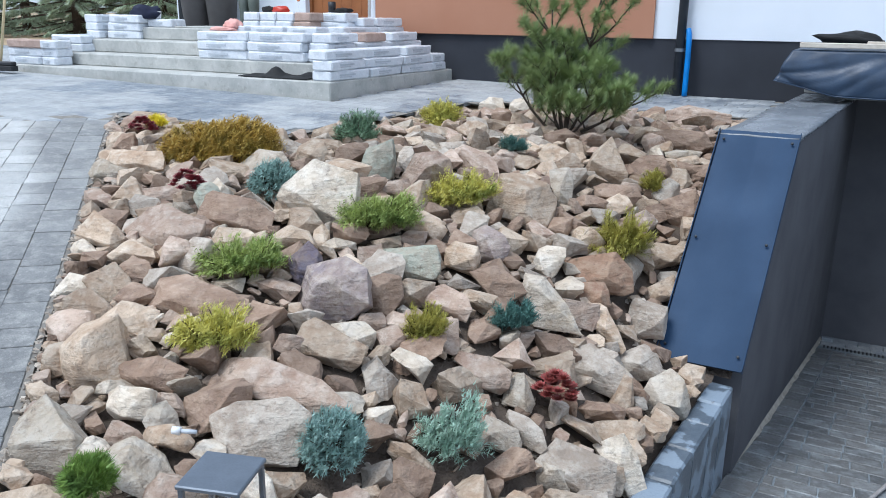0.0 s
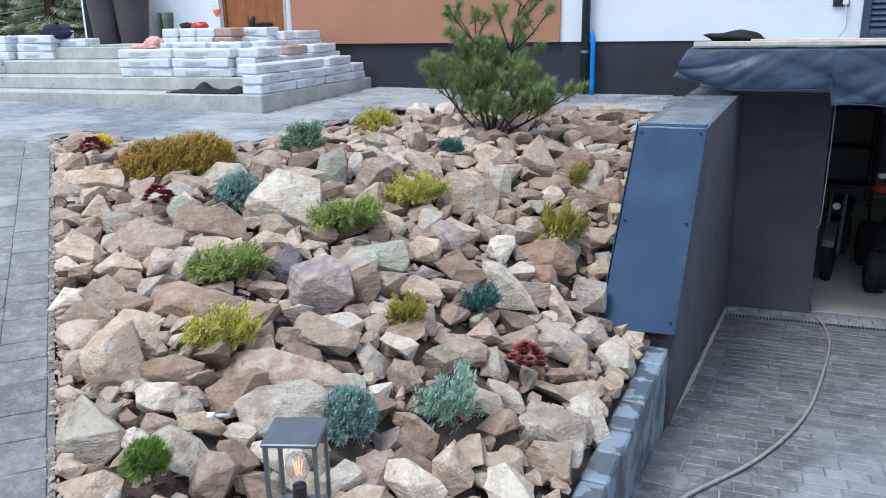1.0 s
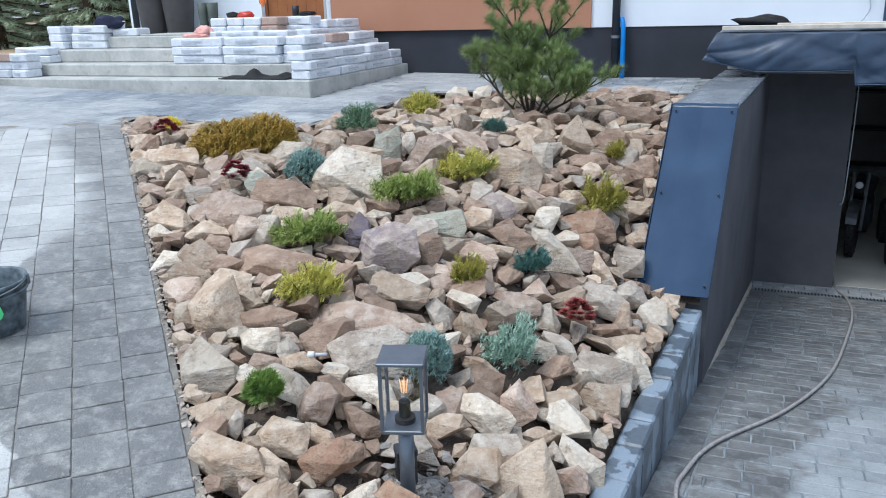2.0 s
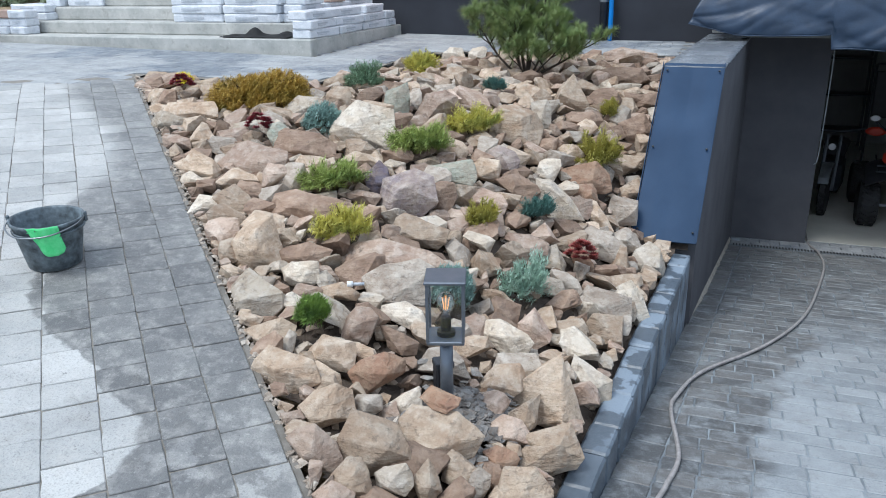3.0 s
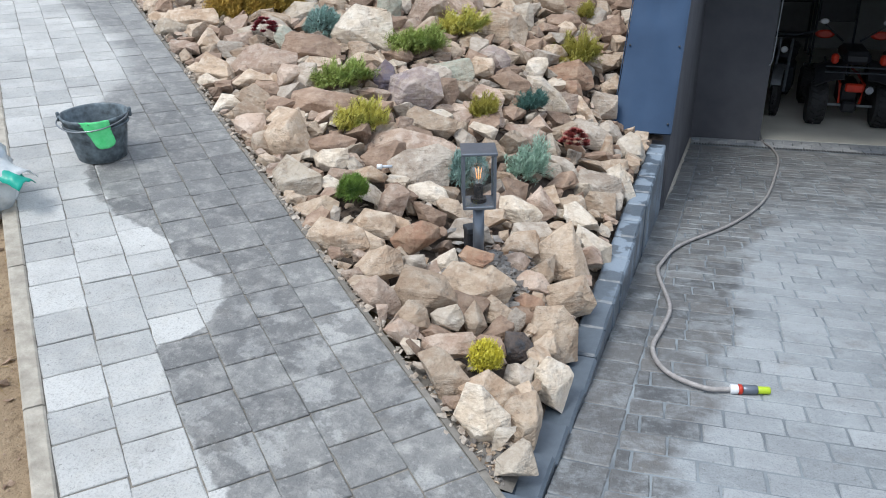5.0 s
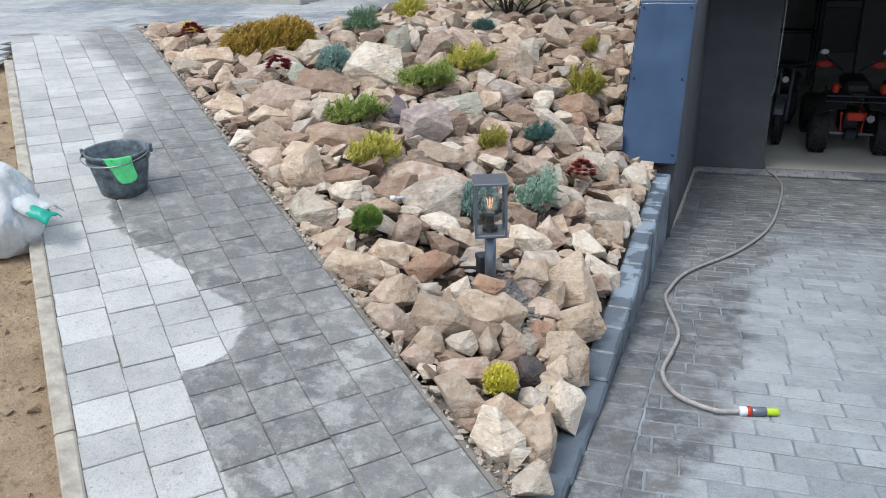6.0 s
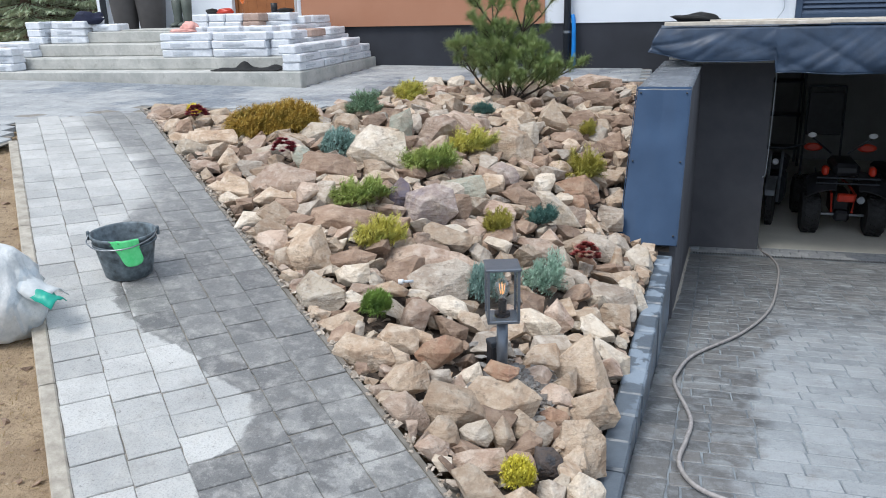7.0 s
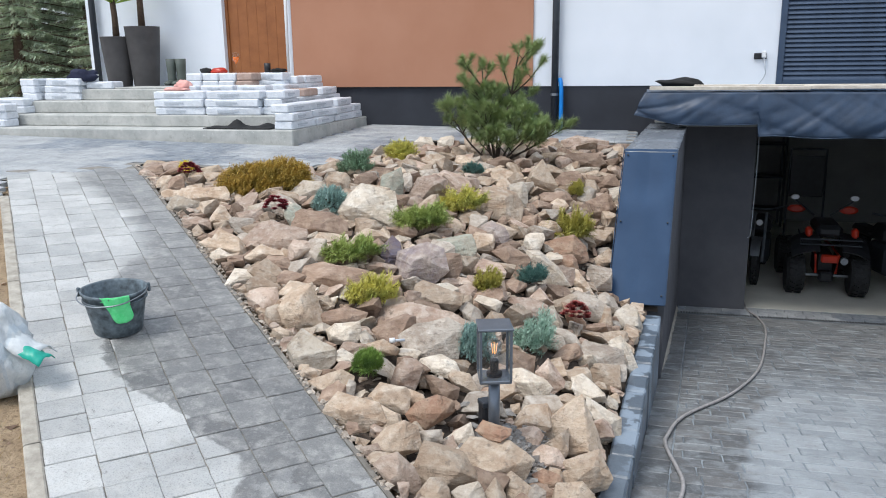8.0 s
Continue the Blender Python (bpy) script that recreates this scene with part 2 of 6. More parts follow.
M_RUBBER = plain("black_rubber", "2c2d2f", "1d1e20", 0.75, 20.0, 160.0, 0.4)
M_RED = plain("red_plastic", "c8361d", "a92a16", 0.35, 9.0, 90.0, 0.05)
M_STEEL = plain("galvanised_steel", "9ea4aa", "83898f", 0.35, 16.0, 140.0, 0.1, 0.8)
M_WHITEP = plain("white_plastic", "e9ebec", "dcdfe1", 0.4, 8.0, 120.0, 0.05)
M_FOIL = plain("white_wrap", "e3e7ec", "cfd5dc", 0.45, 18.0, 60.0, 0.4, dist=0.01)
M_CARTON = plain("pinkish_pack", "b9a296", "a58d80", 0.7, 18.0, 80.0, 0.2)
M_PRINT = plain("grey_print", "c6ccd3", "b4bbc3", 0.6, 20.0, 90.0, 0.05)
M_TARP = plain("blue_grey_tarpaulin", "33465e", "253549", 0.42, 7.0, 70.0, 0.2, dist=0.006)
M_SHEET = plain("black_foil_sheet", "101113", "0b0c0d", 0.75, 14.0, 60.0, 0.3)
M_BOARD = plain("weathered_board", "d9d3c8", "bab1a4", 0.8, 9.0, 70.0, 0.4)
M_STYRO = plain("white_foam", "d9d8d2", "c6c5bf", 0.85, 20.0, 160.0, 0.2)
M_WOOD = plain("oak_door", "9c6236", "8a542c", 0.5, 7.0, 60.0, 0.15)
M_POT = plain("brown_grey_pot", "504e4e", "424041", 0.6, 5.0, 100.0, 0.15)
M_BLUE = plain("blue_pipe_plastic", "1489e0", "0f78c8", 0.4, 9.0, 100.0, 0.05)
M_HOSE = plain("grey_braided_hose", "b2aeac", "8f8b89", 0.5, 40.0, 250.0, 0.3)
M_LIME = plain("lime_plastic", "b9d32c", "a3be22", 0.4, 12.0, 90.0, 0.05)
M_TEAL = plain("teal_plastic", "1fae98", "189684", 0.4, 12.0, 90.0, 0.05)
M_CLOTH = plain("green_microfibre", "7cf2a2", "62e68c", 0.95, 30.0, 280.0, 0.5)
M_NAVY = plain("navy_fabric", "262c44", "1d2236", 0.95, 14.0, 200.0, 0.5)
M_PINK = plain("pink_fabric", "e6b3aa", "d69d94", 0.9, 16.0, 200.0, 0.4)
M_BOOT = plain("olive_rubber", "5d655f", "4c544e", 0.55, 10.0, 120.0, 0.1)
M_BARK = plain("pine_bark", "5a4a3c", "40342a", 0.95, 22.0, 90.0, 0.8, dist=0.01)
M_STEM = plain("dark_pine_stem", "4b4138", "332b25", 0.95, 22.0, 90.0, 0.8, dist=0.01)
M_FLOOR = plain("garage_floor", "dfddd2", "d2d0c5", 0.5, 3.0, 120.0, 0.1)
M_GWALL = plain("garage_wall", "a8aaa7", "9a9c99", 0.9, 2.0, 120.0, 0.2)
M_SHUT = plain("louvre_slate", "41536b", "36465c", 0.5, 5.0, 120.0, 0.05, 0.2)
n_ = Nodes("translucent_woven_sack")
v_ = n_.coords()
c_ = n_.mix(n_.ramp(n_.noise(v_, 9.0, 5, 0.6), 0.35, 0.65), rgb("dfe2e2"), rgb("b4bcc0"))
xyz_ = n_.t.nodes.new("ShaderNodeSeparateXYZ")
n_.put(xyz_.inputs[0], v_)
stripe_ = n_.ramp(n_.math("SINE", n_.math("MULTIPLY", xyz_.outputs[0], 48.0)), 0.86, 0.94)
c_ = n_.mix(n_.math("MULTIPLY", stripe_, 0.35), c_, rgb("9fb4c4"))
n_.bump(n_.noise(v_, 55.0, 5, 0.65), 0.5, 0.012)
M_BAGP = n_.set(c_, 0.5, 0.0)
M_BROOM = plain("broom_handle_wood", "d8c7a0", "c7b48a", 0.6, 20.0, 90.0, 0.1)

def glass_material(name, tint, gloss):
    """Thin clear glass: it lets all through and mirrors a little more at a glancing angle."""
    n = Nodes(name)
    clear = n.node("ShaderNodeBsdfTransparent", Color=tint)
    shine = n.node("ShaderNodeBsdfGlossy", Roughness=0.03)
    facing = n.node("ShaderNodeLayerWeight", Blend=0.5).outputs["Facing"]
    k = n.math("ADD", 0.03 * gloss, n.math("MULTIPLY", n.math("POWER", facing, 4.0), 0.5))
    both = n.node("ShaderNodeMixShader", Fac=k)
    n.t.links.new(clear.outputs[0], both.inputs[1])
    n.t.links.new(shine.outputs[0], both.inputs[2])
    n.t.links.new(both.outputs[0], n.t.nodes["Material Output"].inputs["Surface"])
    return n.mat


M_GLASS = glass_material("clear_glass", (0.99, 0.995, 0.995, 1), 0.8)
M_BULB = glass_material("bulb_glass", (0.98, 0.98, 0.97, 1), 7.0)
n_ = Nodes("warm_filament")
M_FILAMENT = n_.set((1, 0.5, 0.2, 1), 0.5, 0.0, Emission_Color=(1.0, 0.5, 0.18, 1), Emission_Strength=0.8)
n_ = Nodes("orange_drink")
M_DRINK = n_.set(rgb("ee7a2c"), 0.2, 0.0)
n_ = Nodes("headlamp_glass")
M_LAMPG = n_.set((0.85, 0.87, 0.9, 1), 0.12, 0.0)

M_LEAF = {
    "amber": leaf_material("amber_needles", "b09446", "cdb05a", "93833c"),
    "gold": leaf_material("golden_needles", "c6bf5c", "dcd678", "a2a858"),
    "green": leaf_material("green_needles", "98a85c", "b2bf70", "78904c"),
    "greygreen": leaf_material("grey_green_needles", "7d9a7c", "98b296", "638468"),
    "teal": leaf_material("teal_needles", "84a39c", "a4bfb8", "688882"),
    "silver": leaf_material("silver_blue_needles", "a2bfac", "bcd4c4", "82a492"),
    "darkteal": leaf_material("dark_teal_needles", "587e78", "6c948a", "486a66"),
    "olive": leaf_material("olive_needles", "a9a34c", "c0b864", "8a8a42"),
    "red": leaf_material("wine_red_rosettes", "7d2f3c", "934044", "5c2430"),
    "brick": leaf_material("brick_red_rosettes", "a04c48", "86443e", "6a3834"),
    "pine": leaf_material("pine_needles", "869a62", "a2b27a", "688050"),
    "ball": leaf_material("dwarf_pine_needles", "6f8f42", "8fa955", "52703a"),
    "spruce": leaf_material("spruce_needles", "b4c3a8", "c6d2ba", "9cb08e"),
    "lemon": leaf_material("lemon_needles", "d6cc46", "e4dc62", "bcb644"),
    "yellow": leaf_material("yellow_petals", "e8d832", "f0e24a", "d8c422"),
    "yucca": leaf_material("yucca_leaves", "8fae48", "a6c25a", "6f9038"),
}


# ---------------------------------------------------------------- building helpers
def obj(name, bm, material, smooth=False):
    me = bpy.data.meshes.new(name)
    bm.normal_update()
    if smooth:
        for f in bm.faces:
            f.smooth = True
    bm.to_mesh(me)
    bm.free()
    if material:
        me.materials.append(material)
    return new(name, me)


def part(name, bm, material, parent, label="", smooth=False):
    ob = obj(name, bm, material, smooth)
    ob.parent = parent
    return tagged(ob, label)


def thing(name, label, category, m=None, group="", kind=""):
    ob = tagged(new(name), label, category, group, kind)
    if m is not None:
        ob.matrix_world = m
    return ob


def solid(name, bm, material, label, category, kind="", smooth=False, group=""):
    return tagged(obj(name, bm, material, smooth), label, category, group, kind)


def box(bm, x0, y0, z0, x1, y1, z1, bevel=0.0):
    r = bmesh.ops.create_cube(bm, size=1.0)
    bmesh.ops.scale(bm, vec=(x1 - x0, y1 - y0, z1 - z0), verts=r["verts"])
    bmesh.ops.translate(bm, vec=((x0 + x1) / 2, (y0 + y1) / 2, (z0 + z1) / 2), verts=r["verts"])
    if bevel:
        edges = list({e for v in r["verts"] for e in v.link_edges})
        bmesh.ops.bevel(bm, geom=edges, offset=bevel, segments=1, affect="EDGES", clamp_overlap=True)
    return bm


def boxed(*a, **k):
    return box(bmesh.new(), *a, **k)


def tube(bm, pts, radii, sides=8, cap=True):
    """A tube through points, with a radius at each."""
    rings = []
    up = Vector((0.31, 0.2, 1)).normalized()
    for i, p in enumerate(pts):
        d = (Vector(pts[min(i + 1, len(pts) - 1)]) - Vector(pts[max(i - 1, 0)])).normalized()
        a = d.cross(up) if abs(d.dot(up)) < 0.95 else d.cross(Vector((1, 0, 0)))
        a.normalize()
        b = d.cross(a)
        r = radii[i] if hasattr(radii, "__len__") else radii
        rings.append([bm.verts.new(Vector(p) + (a * math.cos(t) + b * math.sin(t)) * r) for t in [2 * math.pi * k / sides for k in range(sides)]])
    for u, v in zip(rings, rings[1:]):
        for k in range(sides):
            bm.faces.new((u[k], u[(k + 1) % sides], v[(k + 1) % sides], v[k]))
    if cap:
        bm.faces.new(list(reversed(rings[0])))
        bm.faces.new(rings[-1])
    return bm


def lathe(bm, profile, sides=24, sx=1.0, sy=1.0, at=(0, 0, 0), cap=True):
    """A turned body from (radius, height) pairs."""
    rings = [[bm.verts.new((at[0] + r * sx * math.cos(2 * math.pi * k / sides), at[1] + r * sy * math.sin(2 * math.pi * k / sides), at[2] + z)) for k in range(sides)] for r, z in profile]
    for u, v in zip(rings, rings[1:]):
        for k in range(sides):
            bm.faces.new((u[k], u[(k + 1) % sides], v[(k + 1) % sides], v[k]))
    if cap:
        bm.faces.new(list(reversed(rings[0])))
        bm.faces.new(rings[-1])
    return bm


def spline(pts, n):
    """Points on a smooth curve through the given ones."""
    P = [Vector(p) for p in pts]
    P = [P[0] * 2 - P[1]] + P + [P[-1] * 2 - P[-2]]
    out = []
    for i in range(1, len(P) - 2):
        a, b, c, d = P[i - 1:i + 3]
        for k in range(n):
            t = k / n
            out.append(0.5 * (2 * b + (c - a) * t + (2 * a - 5 * b + 4 * c - d) * t * t + (3 * b - a - 3 * c + d) * t ** 3))
    return out + [P[-2]]


def sheet(bm, nx, ny, fn):
    """A grid of quads, fn(u, v) gives the place."""
    g = [[bm.verts.new(fn(i / nx, j / ny)) for j in range(ny + 1)] for i in range(nx + 1)]
    for i in range(nx):
        for j in range(ny):
            bm.faces.new((g[i][j], g[i + 1][j], g[i + 1][j + 1], g[i][j + 1]))
    return bm


def thick(bm, t):
    bmesh.ops.recalc_face_normals(bm, faces=bm.faces)
    bmesh.ops.solidify(bm, geom=bm.faces[:], thickness=t)
    return bm


# ---------------------------------------------------------------- the lie of the land
def drive_z(y):
    return -2.239 - 0.158 * y


def wall_x(y):
    return 1.90 + 0.07 * y


def across(x, y):
    return 0.713 * x + 0.701 * y


def plaza_z(x, y):
    return 0.01 - 0.02 * (x + 2.7) * (1 if x < 0 else 0.3) - (0.0 if x < 0 else 0.038) + 0.02 * (min(y, 0) + 2.4)


def slope_z(x, y):
    return -0.118 * x + 0.0919 * y + 0.0251


def upper_z(x, y):
    a, b, k = slope_z(x, y), plaza_z(x, y), 0.07
    if across(x, y) > -4.9:
        return b
    h = max(k - abs(a - b), 0) / k
    low = min(a, b) - h * h * k / 4
    return max(low, drive_z(y) - 0.03)


def garden_z(x, y):
    u = (y + 5) / 3
    g = (-0.363 - 0.267 * x + 0.388 * u - 0.104 * x * x - 0.036 * x * u - 0.019 * u * u - 0.009 * x ** 3 + 0.057 * x * x * u + 0.326 * x * u * u - 0.024 * u ** 3)
    g -= 0.17 * math.exp(-((x - 1.25) / 0.3) ** 2 - ((y + 4.4) / 0.55) ** 2)
    if y > -2.4:
        k = min(1.0, (y + 2.4) / 0.5)
        g = g * (1 - k) + max(g, -0.11) * k
    h = max(0.1 - abs(g + 0.075), 0) / 0.1
    return min(g, -0.075) - h * h * 0.025


EDGE = (-4.95, -6.02)   # the path runs between these two values of across()


def outer(s):
    """The soil side of the path, which widens a little on the way down."""
    return -5.945 - 0.023 * s


def along(s, a):
    """A place from the way down the path and the way across it."""
    return (0.701 * s + 0.713 * a, -0.713 * s + 0.701 * a)


BED = [(-3.04, -3.95), (-2.93, -3.68), (-2.45, -3.86), (-1.9, -4.02), (-1.44, -4.02), (-1.44, -3.5), (-1.33, -2.6), (-1.22, -1.8), (-0.95, -1.5), (-0.3, -1.32), (1.37, -1.3), (1.17, -4.28), (1.43, -4.33), (1.35, -5.5), (1.26, -6.8), (1.17, -8.2)]


def inside(x, y, poly=BED):
    c = False
    for (ax, ay), (bx, by) in zip(poly, poly[1:] + poly[:1]):
        if (ay > y) != (by > y) and x < (bx - ax) * (y - ay) / (by - ay) + ax:
            c = not c
    return c


# ---------------------------------------------------------------- ground
def ground_z(x, y):
    d = min(1.0, max(0.0, (math.hypot(x, y + 4) - 12) / 30))
    if x < 1.2:
        near = min(upper_z(x, y) - 0.07, plaza_z(x, y) - 0.07)
        if inside(x, y):
            near = garden_z(x, y) - 0.4
    else:
        near = drive_z(max(min(y, 0), -12)) - 0.12 if y < -1 else -0.2
    lift = 0.02 * noise.noise(Vector((x * 2.3, y * 2.3, 0))) + 0.012 * noise.noise(Vector((x * 9, y * 9, 3))) if d == 0 else 0
    return near * (1 - d) + (-0.3) * d + (lift if across(x, y) < -6.3 and x < 1 else 0)


def axis(lo, hi, step, far):
    a = [lo + (hi - lo) * i / round((hi - lo) / step) for i in range(round((hi - lo) / step) + 1)]
    return [-v for v in reversed(far) if -v < lo] + a + [v for v in far if v > hi]


gx, gy = axis(-9.0, 7.0, 0.16, [12, 18, 30, 60, 150, 500, 3000]), axis(-12.0, 8.0, 0.16, [12.5, 18, 30, 60, 150, 500, 3000])
bm = bmesh.new()
grid = [[bm.verts.new((x, y, ground_z(x, y))) for y in gy] for x in gx]
for i in range(len(gx) - 1):
    for j in range(len(gy) - 1):
        cx, cy = (gx[i] + gx[i + 1]) / 2, (gy[j] + gy[j + 1]) / 2
        if 1.2 < cx < 5.75 and -8.4 < cy < 6.2:
            continue
        bm.faces.new((grid[i][j], grid[i + 1][j], grid[i + 1][j + 1], grid[i][j + 1]))
ground = solid("ground", bm, M_SOIL, "bare dry brown soil with stones and withered grass", "ground", "structure", True)
n_ = Nodes("soil_with_dry_grass")
v_ = n_.world()
c_ = n_.mix(n_.ramp(n_.noise(v_, 3.0, 5, 0.6), 0.35, 0.65), rgb("bda78a"), rgb("9c876d"))
c_ = n_.mix(n_.math("MULTIPLY", n_.ramp(n_.noise(v_, 28.0, 5, 0.7), 0.52, 0.66), 0.7), c_, rgb("77644f"))
c_ = n_.mix(n_.math("MULTIPLY", n_.ramp(n_.noise(v_, 70.0, 4, 0.7), 0.6, 0.7), 0.6), c_, rgb("cdbfa8"))
n_.bump(n_.noise(v_, 45.0, 6, 0.7), 0.9, 0.03)
ground.data.materials[0] = n_.set(c_, 0.95, 0.0)

# soil of the rock garden, banked up to the path's edge
def bed_z(x, y):
    k = min(1.0, max(0.0, (across(x, y) - EDGE[0]) / 0.22))
    return k * (garden_z(x, y) - 0.065) + (1 - k) * (slope_z(x, y) - 0.02 if y < -4.5 else garden_z(x, y) - 0.03)


bm = bmesh.new()
bx, by = np.arange(-3.08, 1.6, 0.08), np.arange(-8.3, -1.2, 0.08)
vv = {}
for x in bx:
    for y in by:
        vv[round(x, 3), round(y, 3)] = None
for x in bx[:-1]:
    for y in by[:-1]:
        if all(inside(x + a, y + b) for a in (0, 0.08) for b in (0, 0.08)) or (wall_x(y) - 0.5 < x < wall_x(y) - 0.12 and y < -4.2 and across(x, y) > EDGE[0] + 0.03):
            q = []
            for a, b in ((0, 0), (0.08, 0), (0.08, 0.08), (0, 0.08)):
                key = (round(x + a, 3), round(y + b, 3))
                if vv.get(key) is None:
                    vv[key] = bm.verts.new((key[0], key[1], bed_z(*key) + 0.03 * noise.noise(Vector((key[0] * 6, key[1] * 6, 0)))))
                q.append(vv[key])
            bm.faces.new(q)
rock_bed = solid("rock_garden_bed", bm, M_BED, "sloping bed of dark soil packed with angular sandstone", "rock garden", "structure", True)

# gravelly soil closing the bed's point
bm = bmesh.new()
def point_fill(u, v):
    y = -7.80 - 0.45 * u
    x0, x1 = (EDGE[0] - 0.701 * y) / 0.713, wall_x(y) - 0.10
    x = x0 + (max(x1, x0 + 0.01) - x0) * v
    return (x, y, max(bed_z(x, y), slope_z(x, y) - 0.035 - 0.4 * (x - x0)) + 0.008 * noise.noise(Vector((x * 14, y * 14, 2))))
sheet(bm, 24, 8, point_fill)
part("soil_fill", bm, M_EDGE, rock_bed, "grey gravelly soil at the bed's point", True)

# base sheets under the pavers
bm = bmesh.new()
sheet(bm, 60, 14, lambda u, v: (lambda x, y: (x, y, upper_z(x, y) - 0.0045))(*along(0.6 + 7.6 * u, outer(0.6 + 7.6 * u) + (EDGE[0] - outer(0.6 + 7.6 * u)) * v)))
path = solid("garden_path", bm, M_SAND, "sloping path of grey concrete pavers, half wet", "path", "structure")

bm = bmesh.new()
sheet(bm, 1, 90, lambda u, v: (wall_x(-11.5 + 11.2 * v) - 0.01 if u == 0 else 5.6, -11.5 + 11.2 * v, drive_z(-11.5 + 11.2 * v) - 0.0045))
driveway = solid("driveway", bm, M_DJOINT, "garage ramp of grey concrete block paving, partly wet", "driveway", "structure")


# plaza in front of the steps, up to the back of the rock garden
def plaza_here(x, y):
    if inside(x, y) or y > 0.0 or x > 1.3 or (x > 0 and y < -1.3):
        return False
    if across(x, y) < -4.93:
        return 0.701 * x - 0.713 * y < (0.98 if across(x, y) > EDGE[1] - 0.04 else 1.62) and y > -6.2
    return not (x > -2.3 and y < -4.4)


plaza = obj("plaza", bmesh.new(), M_SAND)
tagged(plaza, "dusty grey concrete paved forecourt below the steps", "forecourt", "", "structure")
bm = bmesh.new()
step_ = 0.1
pv = {}
for i in range(-110, 14):
    for j in range(-62, 0):
        x, y = i * step_, j * step_
        if plaza_here(x + 0.05, y + 0.05):
            q = []
            for a, b in ((0, 0), (step_, 0), (step_, step_), (0, step_)):
                key = (round(x + a, 2), round(y + b, 2))
                if key not in pv:
                    pv[key] = bm.verts.new((key[0], key[1], upper_z(*key) - 0.014))
                q.append(pv[key])
            bm.faces.new(q)
bm.to_mesh(plaza.data)
bm.free()

# kerb along the soil side of the path
kerb = thing("kerb", "pale concrete edging kerb along the path", "kerb", kind="structure")
for k in range(8):
    s0 = 1.6 + 0.85 * k
    bm = bmesh.new()
    ring = []
    for s in (s0, s0 + 0.842):
        for a, up in ((-0.062, -0.2), (-0.062, 0.000), (-0.055, 0.007), (-0.006, 0.007), (0.001, 0.001), (0.001, -0.2)):
            x, y = along(s, outer(s) + a)
            ring.append(bm.verts.new((x, y, upper_z(x, y) + up)))
    for q in range(6):
        bm.faces.new((ring[q], ring[(q + 1) % 6], ring[6 + (q + 1) % 6], ring[6 + q]))
    bm.faces.new(ring[5::-1])
    bm.faces.new(ring[6:])
    bmesh.ops.recalc_face_normals(bm, faces=bm.faces)
    part("kerb_stone", bm, M_KERB, kerb)
# narrow edging strip on the rock side
bm = bmesh.new()
sheet(bm, 60, 1, lambda u, v: (lambda x, y: (x, y, upper_z(x, y) + 0.002))(*along(0.75 + 5.9 * u, EDGE[0] - 0.022 + 0.022 * v)))
thick(bm, 0.08)
part("edging_strip", bm, M_EDGE, kerb, "thin concrete edging strip beside the stones")

# ---------------------------------------------------------------- house
TOP = 3.0
house = thing("house", "modern white rendered house with terracotta and anthracite bands", "house", kind="structure")
bm = bmesh.new()
box(bm, 0.0, 0.0, 0.535, 2.86, 0.35, TOP)
part("wall", bm, M_WHITE, house, "smooth white rendered wall")
part("wall", boxed(4.10, 0.0, 0.535, 6.4, 0.35, TOP), M_WHITE, house, "smooth white rendered wall")
part("wall", boxed(2.86, 0.06, 0.30, 4.10, 0.35, TOP), M_DARKWALL, house, "dark wall behind the louvre")
part("wall", boxed(-6.42, 0.0, 0.40, -4.27, 0.35, TOP), M_WHITE, house, "smooth white rendered wall")
part("wall", boxed(-3.35, 0.0, 0.40, -3.24, 0.35, TOP), M_WHITE, house, "narrow white wall strip")
part("wall", boxed(-4.27, 0.0, 2.62, -3.35, 0.35, TOP), M_WHITE, house, "wall above the door")
part("wall", boxed(-3.24, -0.03, 0.535, 0.0, 0.35, TOP), M_CLAD, house, "terracotta rendered wall band")
part("wall", boxed(-6.42, 0.35, -0.3, -6.1, 6.2, TOP), M_WHITE, house, "white side wall")
part("wall", boxed(-6.42, 6.2, -0.3, 6.4, 6.5, TOP), M_WHITE, house, "white rear wall")
part("plinth", boxed(-3.24, 0.012, -0.35, 1.75, 0.35, 0.535), M_PLINTH, house, "anthracite rendered plinth")
part("plinth", boxed(4.10, 0.012, 0.20, 6.4, 0.35, 0.535), M_PLINTH, house, "anthracite rendered plinth")
part("roof", boxed(-6.6, -0.15, TOP, 6.6, 6.7, TOP + 0.25, bevel=0.02), M_METAL, house, "flat anthracite roof edge")

door = thing("door_1", "closed front door of vertical orange-brown oak boards", "door", kind="structure")
for k in range(6):
    x0 = -4.23 + k * 0.142
    part("board", boxed(x0, 0.10, 0.62, x0 + 0.1405, 0.15, 2.55, bevel=0.0015), M_WOOD, door)
part("door_frame", boxed(-4.27, 0.08, 0.575, -4.232, 0.18, 2.62), M_WOOD, door)
part("door_frame", boxed(-3.376, 0.08, 0.575, -3.35, 0.18, 2.62), M_WHITEP, door, "white reveal strip")
part("sill", boxed(-4.27, 0.04, 0.565, -3.35, 0.2, 0.615, bevel=0.005), M_METAL, door)
part("backing", boxed(-4.27, 0.16, 0.575, -3.35, 0.3, 2.62), M_WOOD, door)
pole = bmesh.new()
tube(pole, [(-3.30, -0.07, 0.565), (-3.29, -0.05, 2.5)], 0.018, 10)
solid("wooden_pole", pole, M_WHITEP, "pale slender pole leaning beside the front door", "pole", smooth=True)

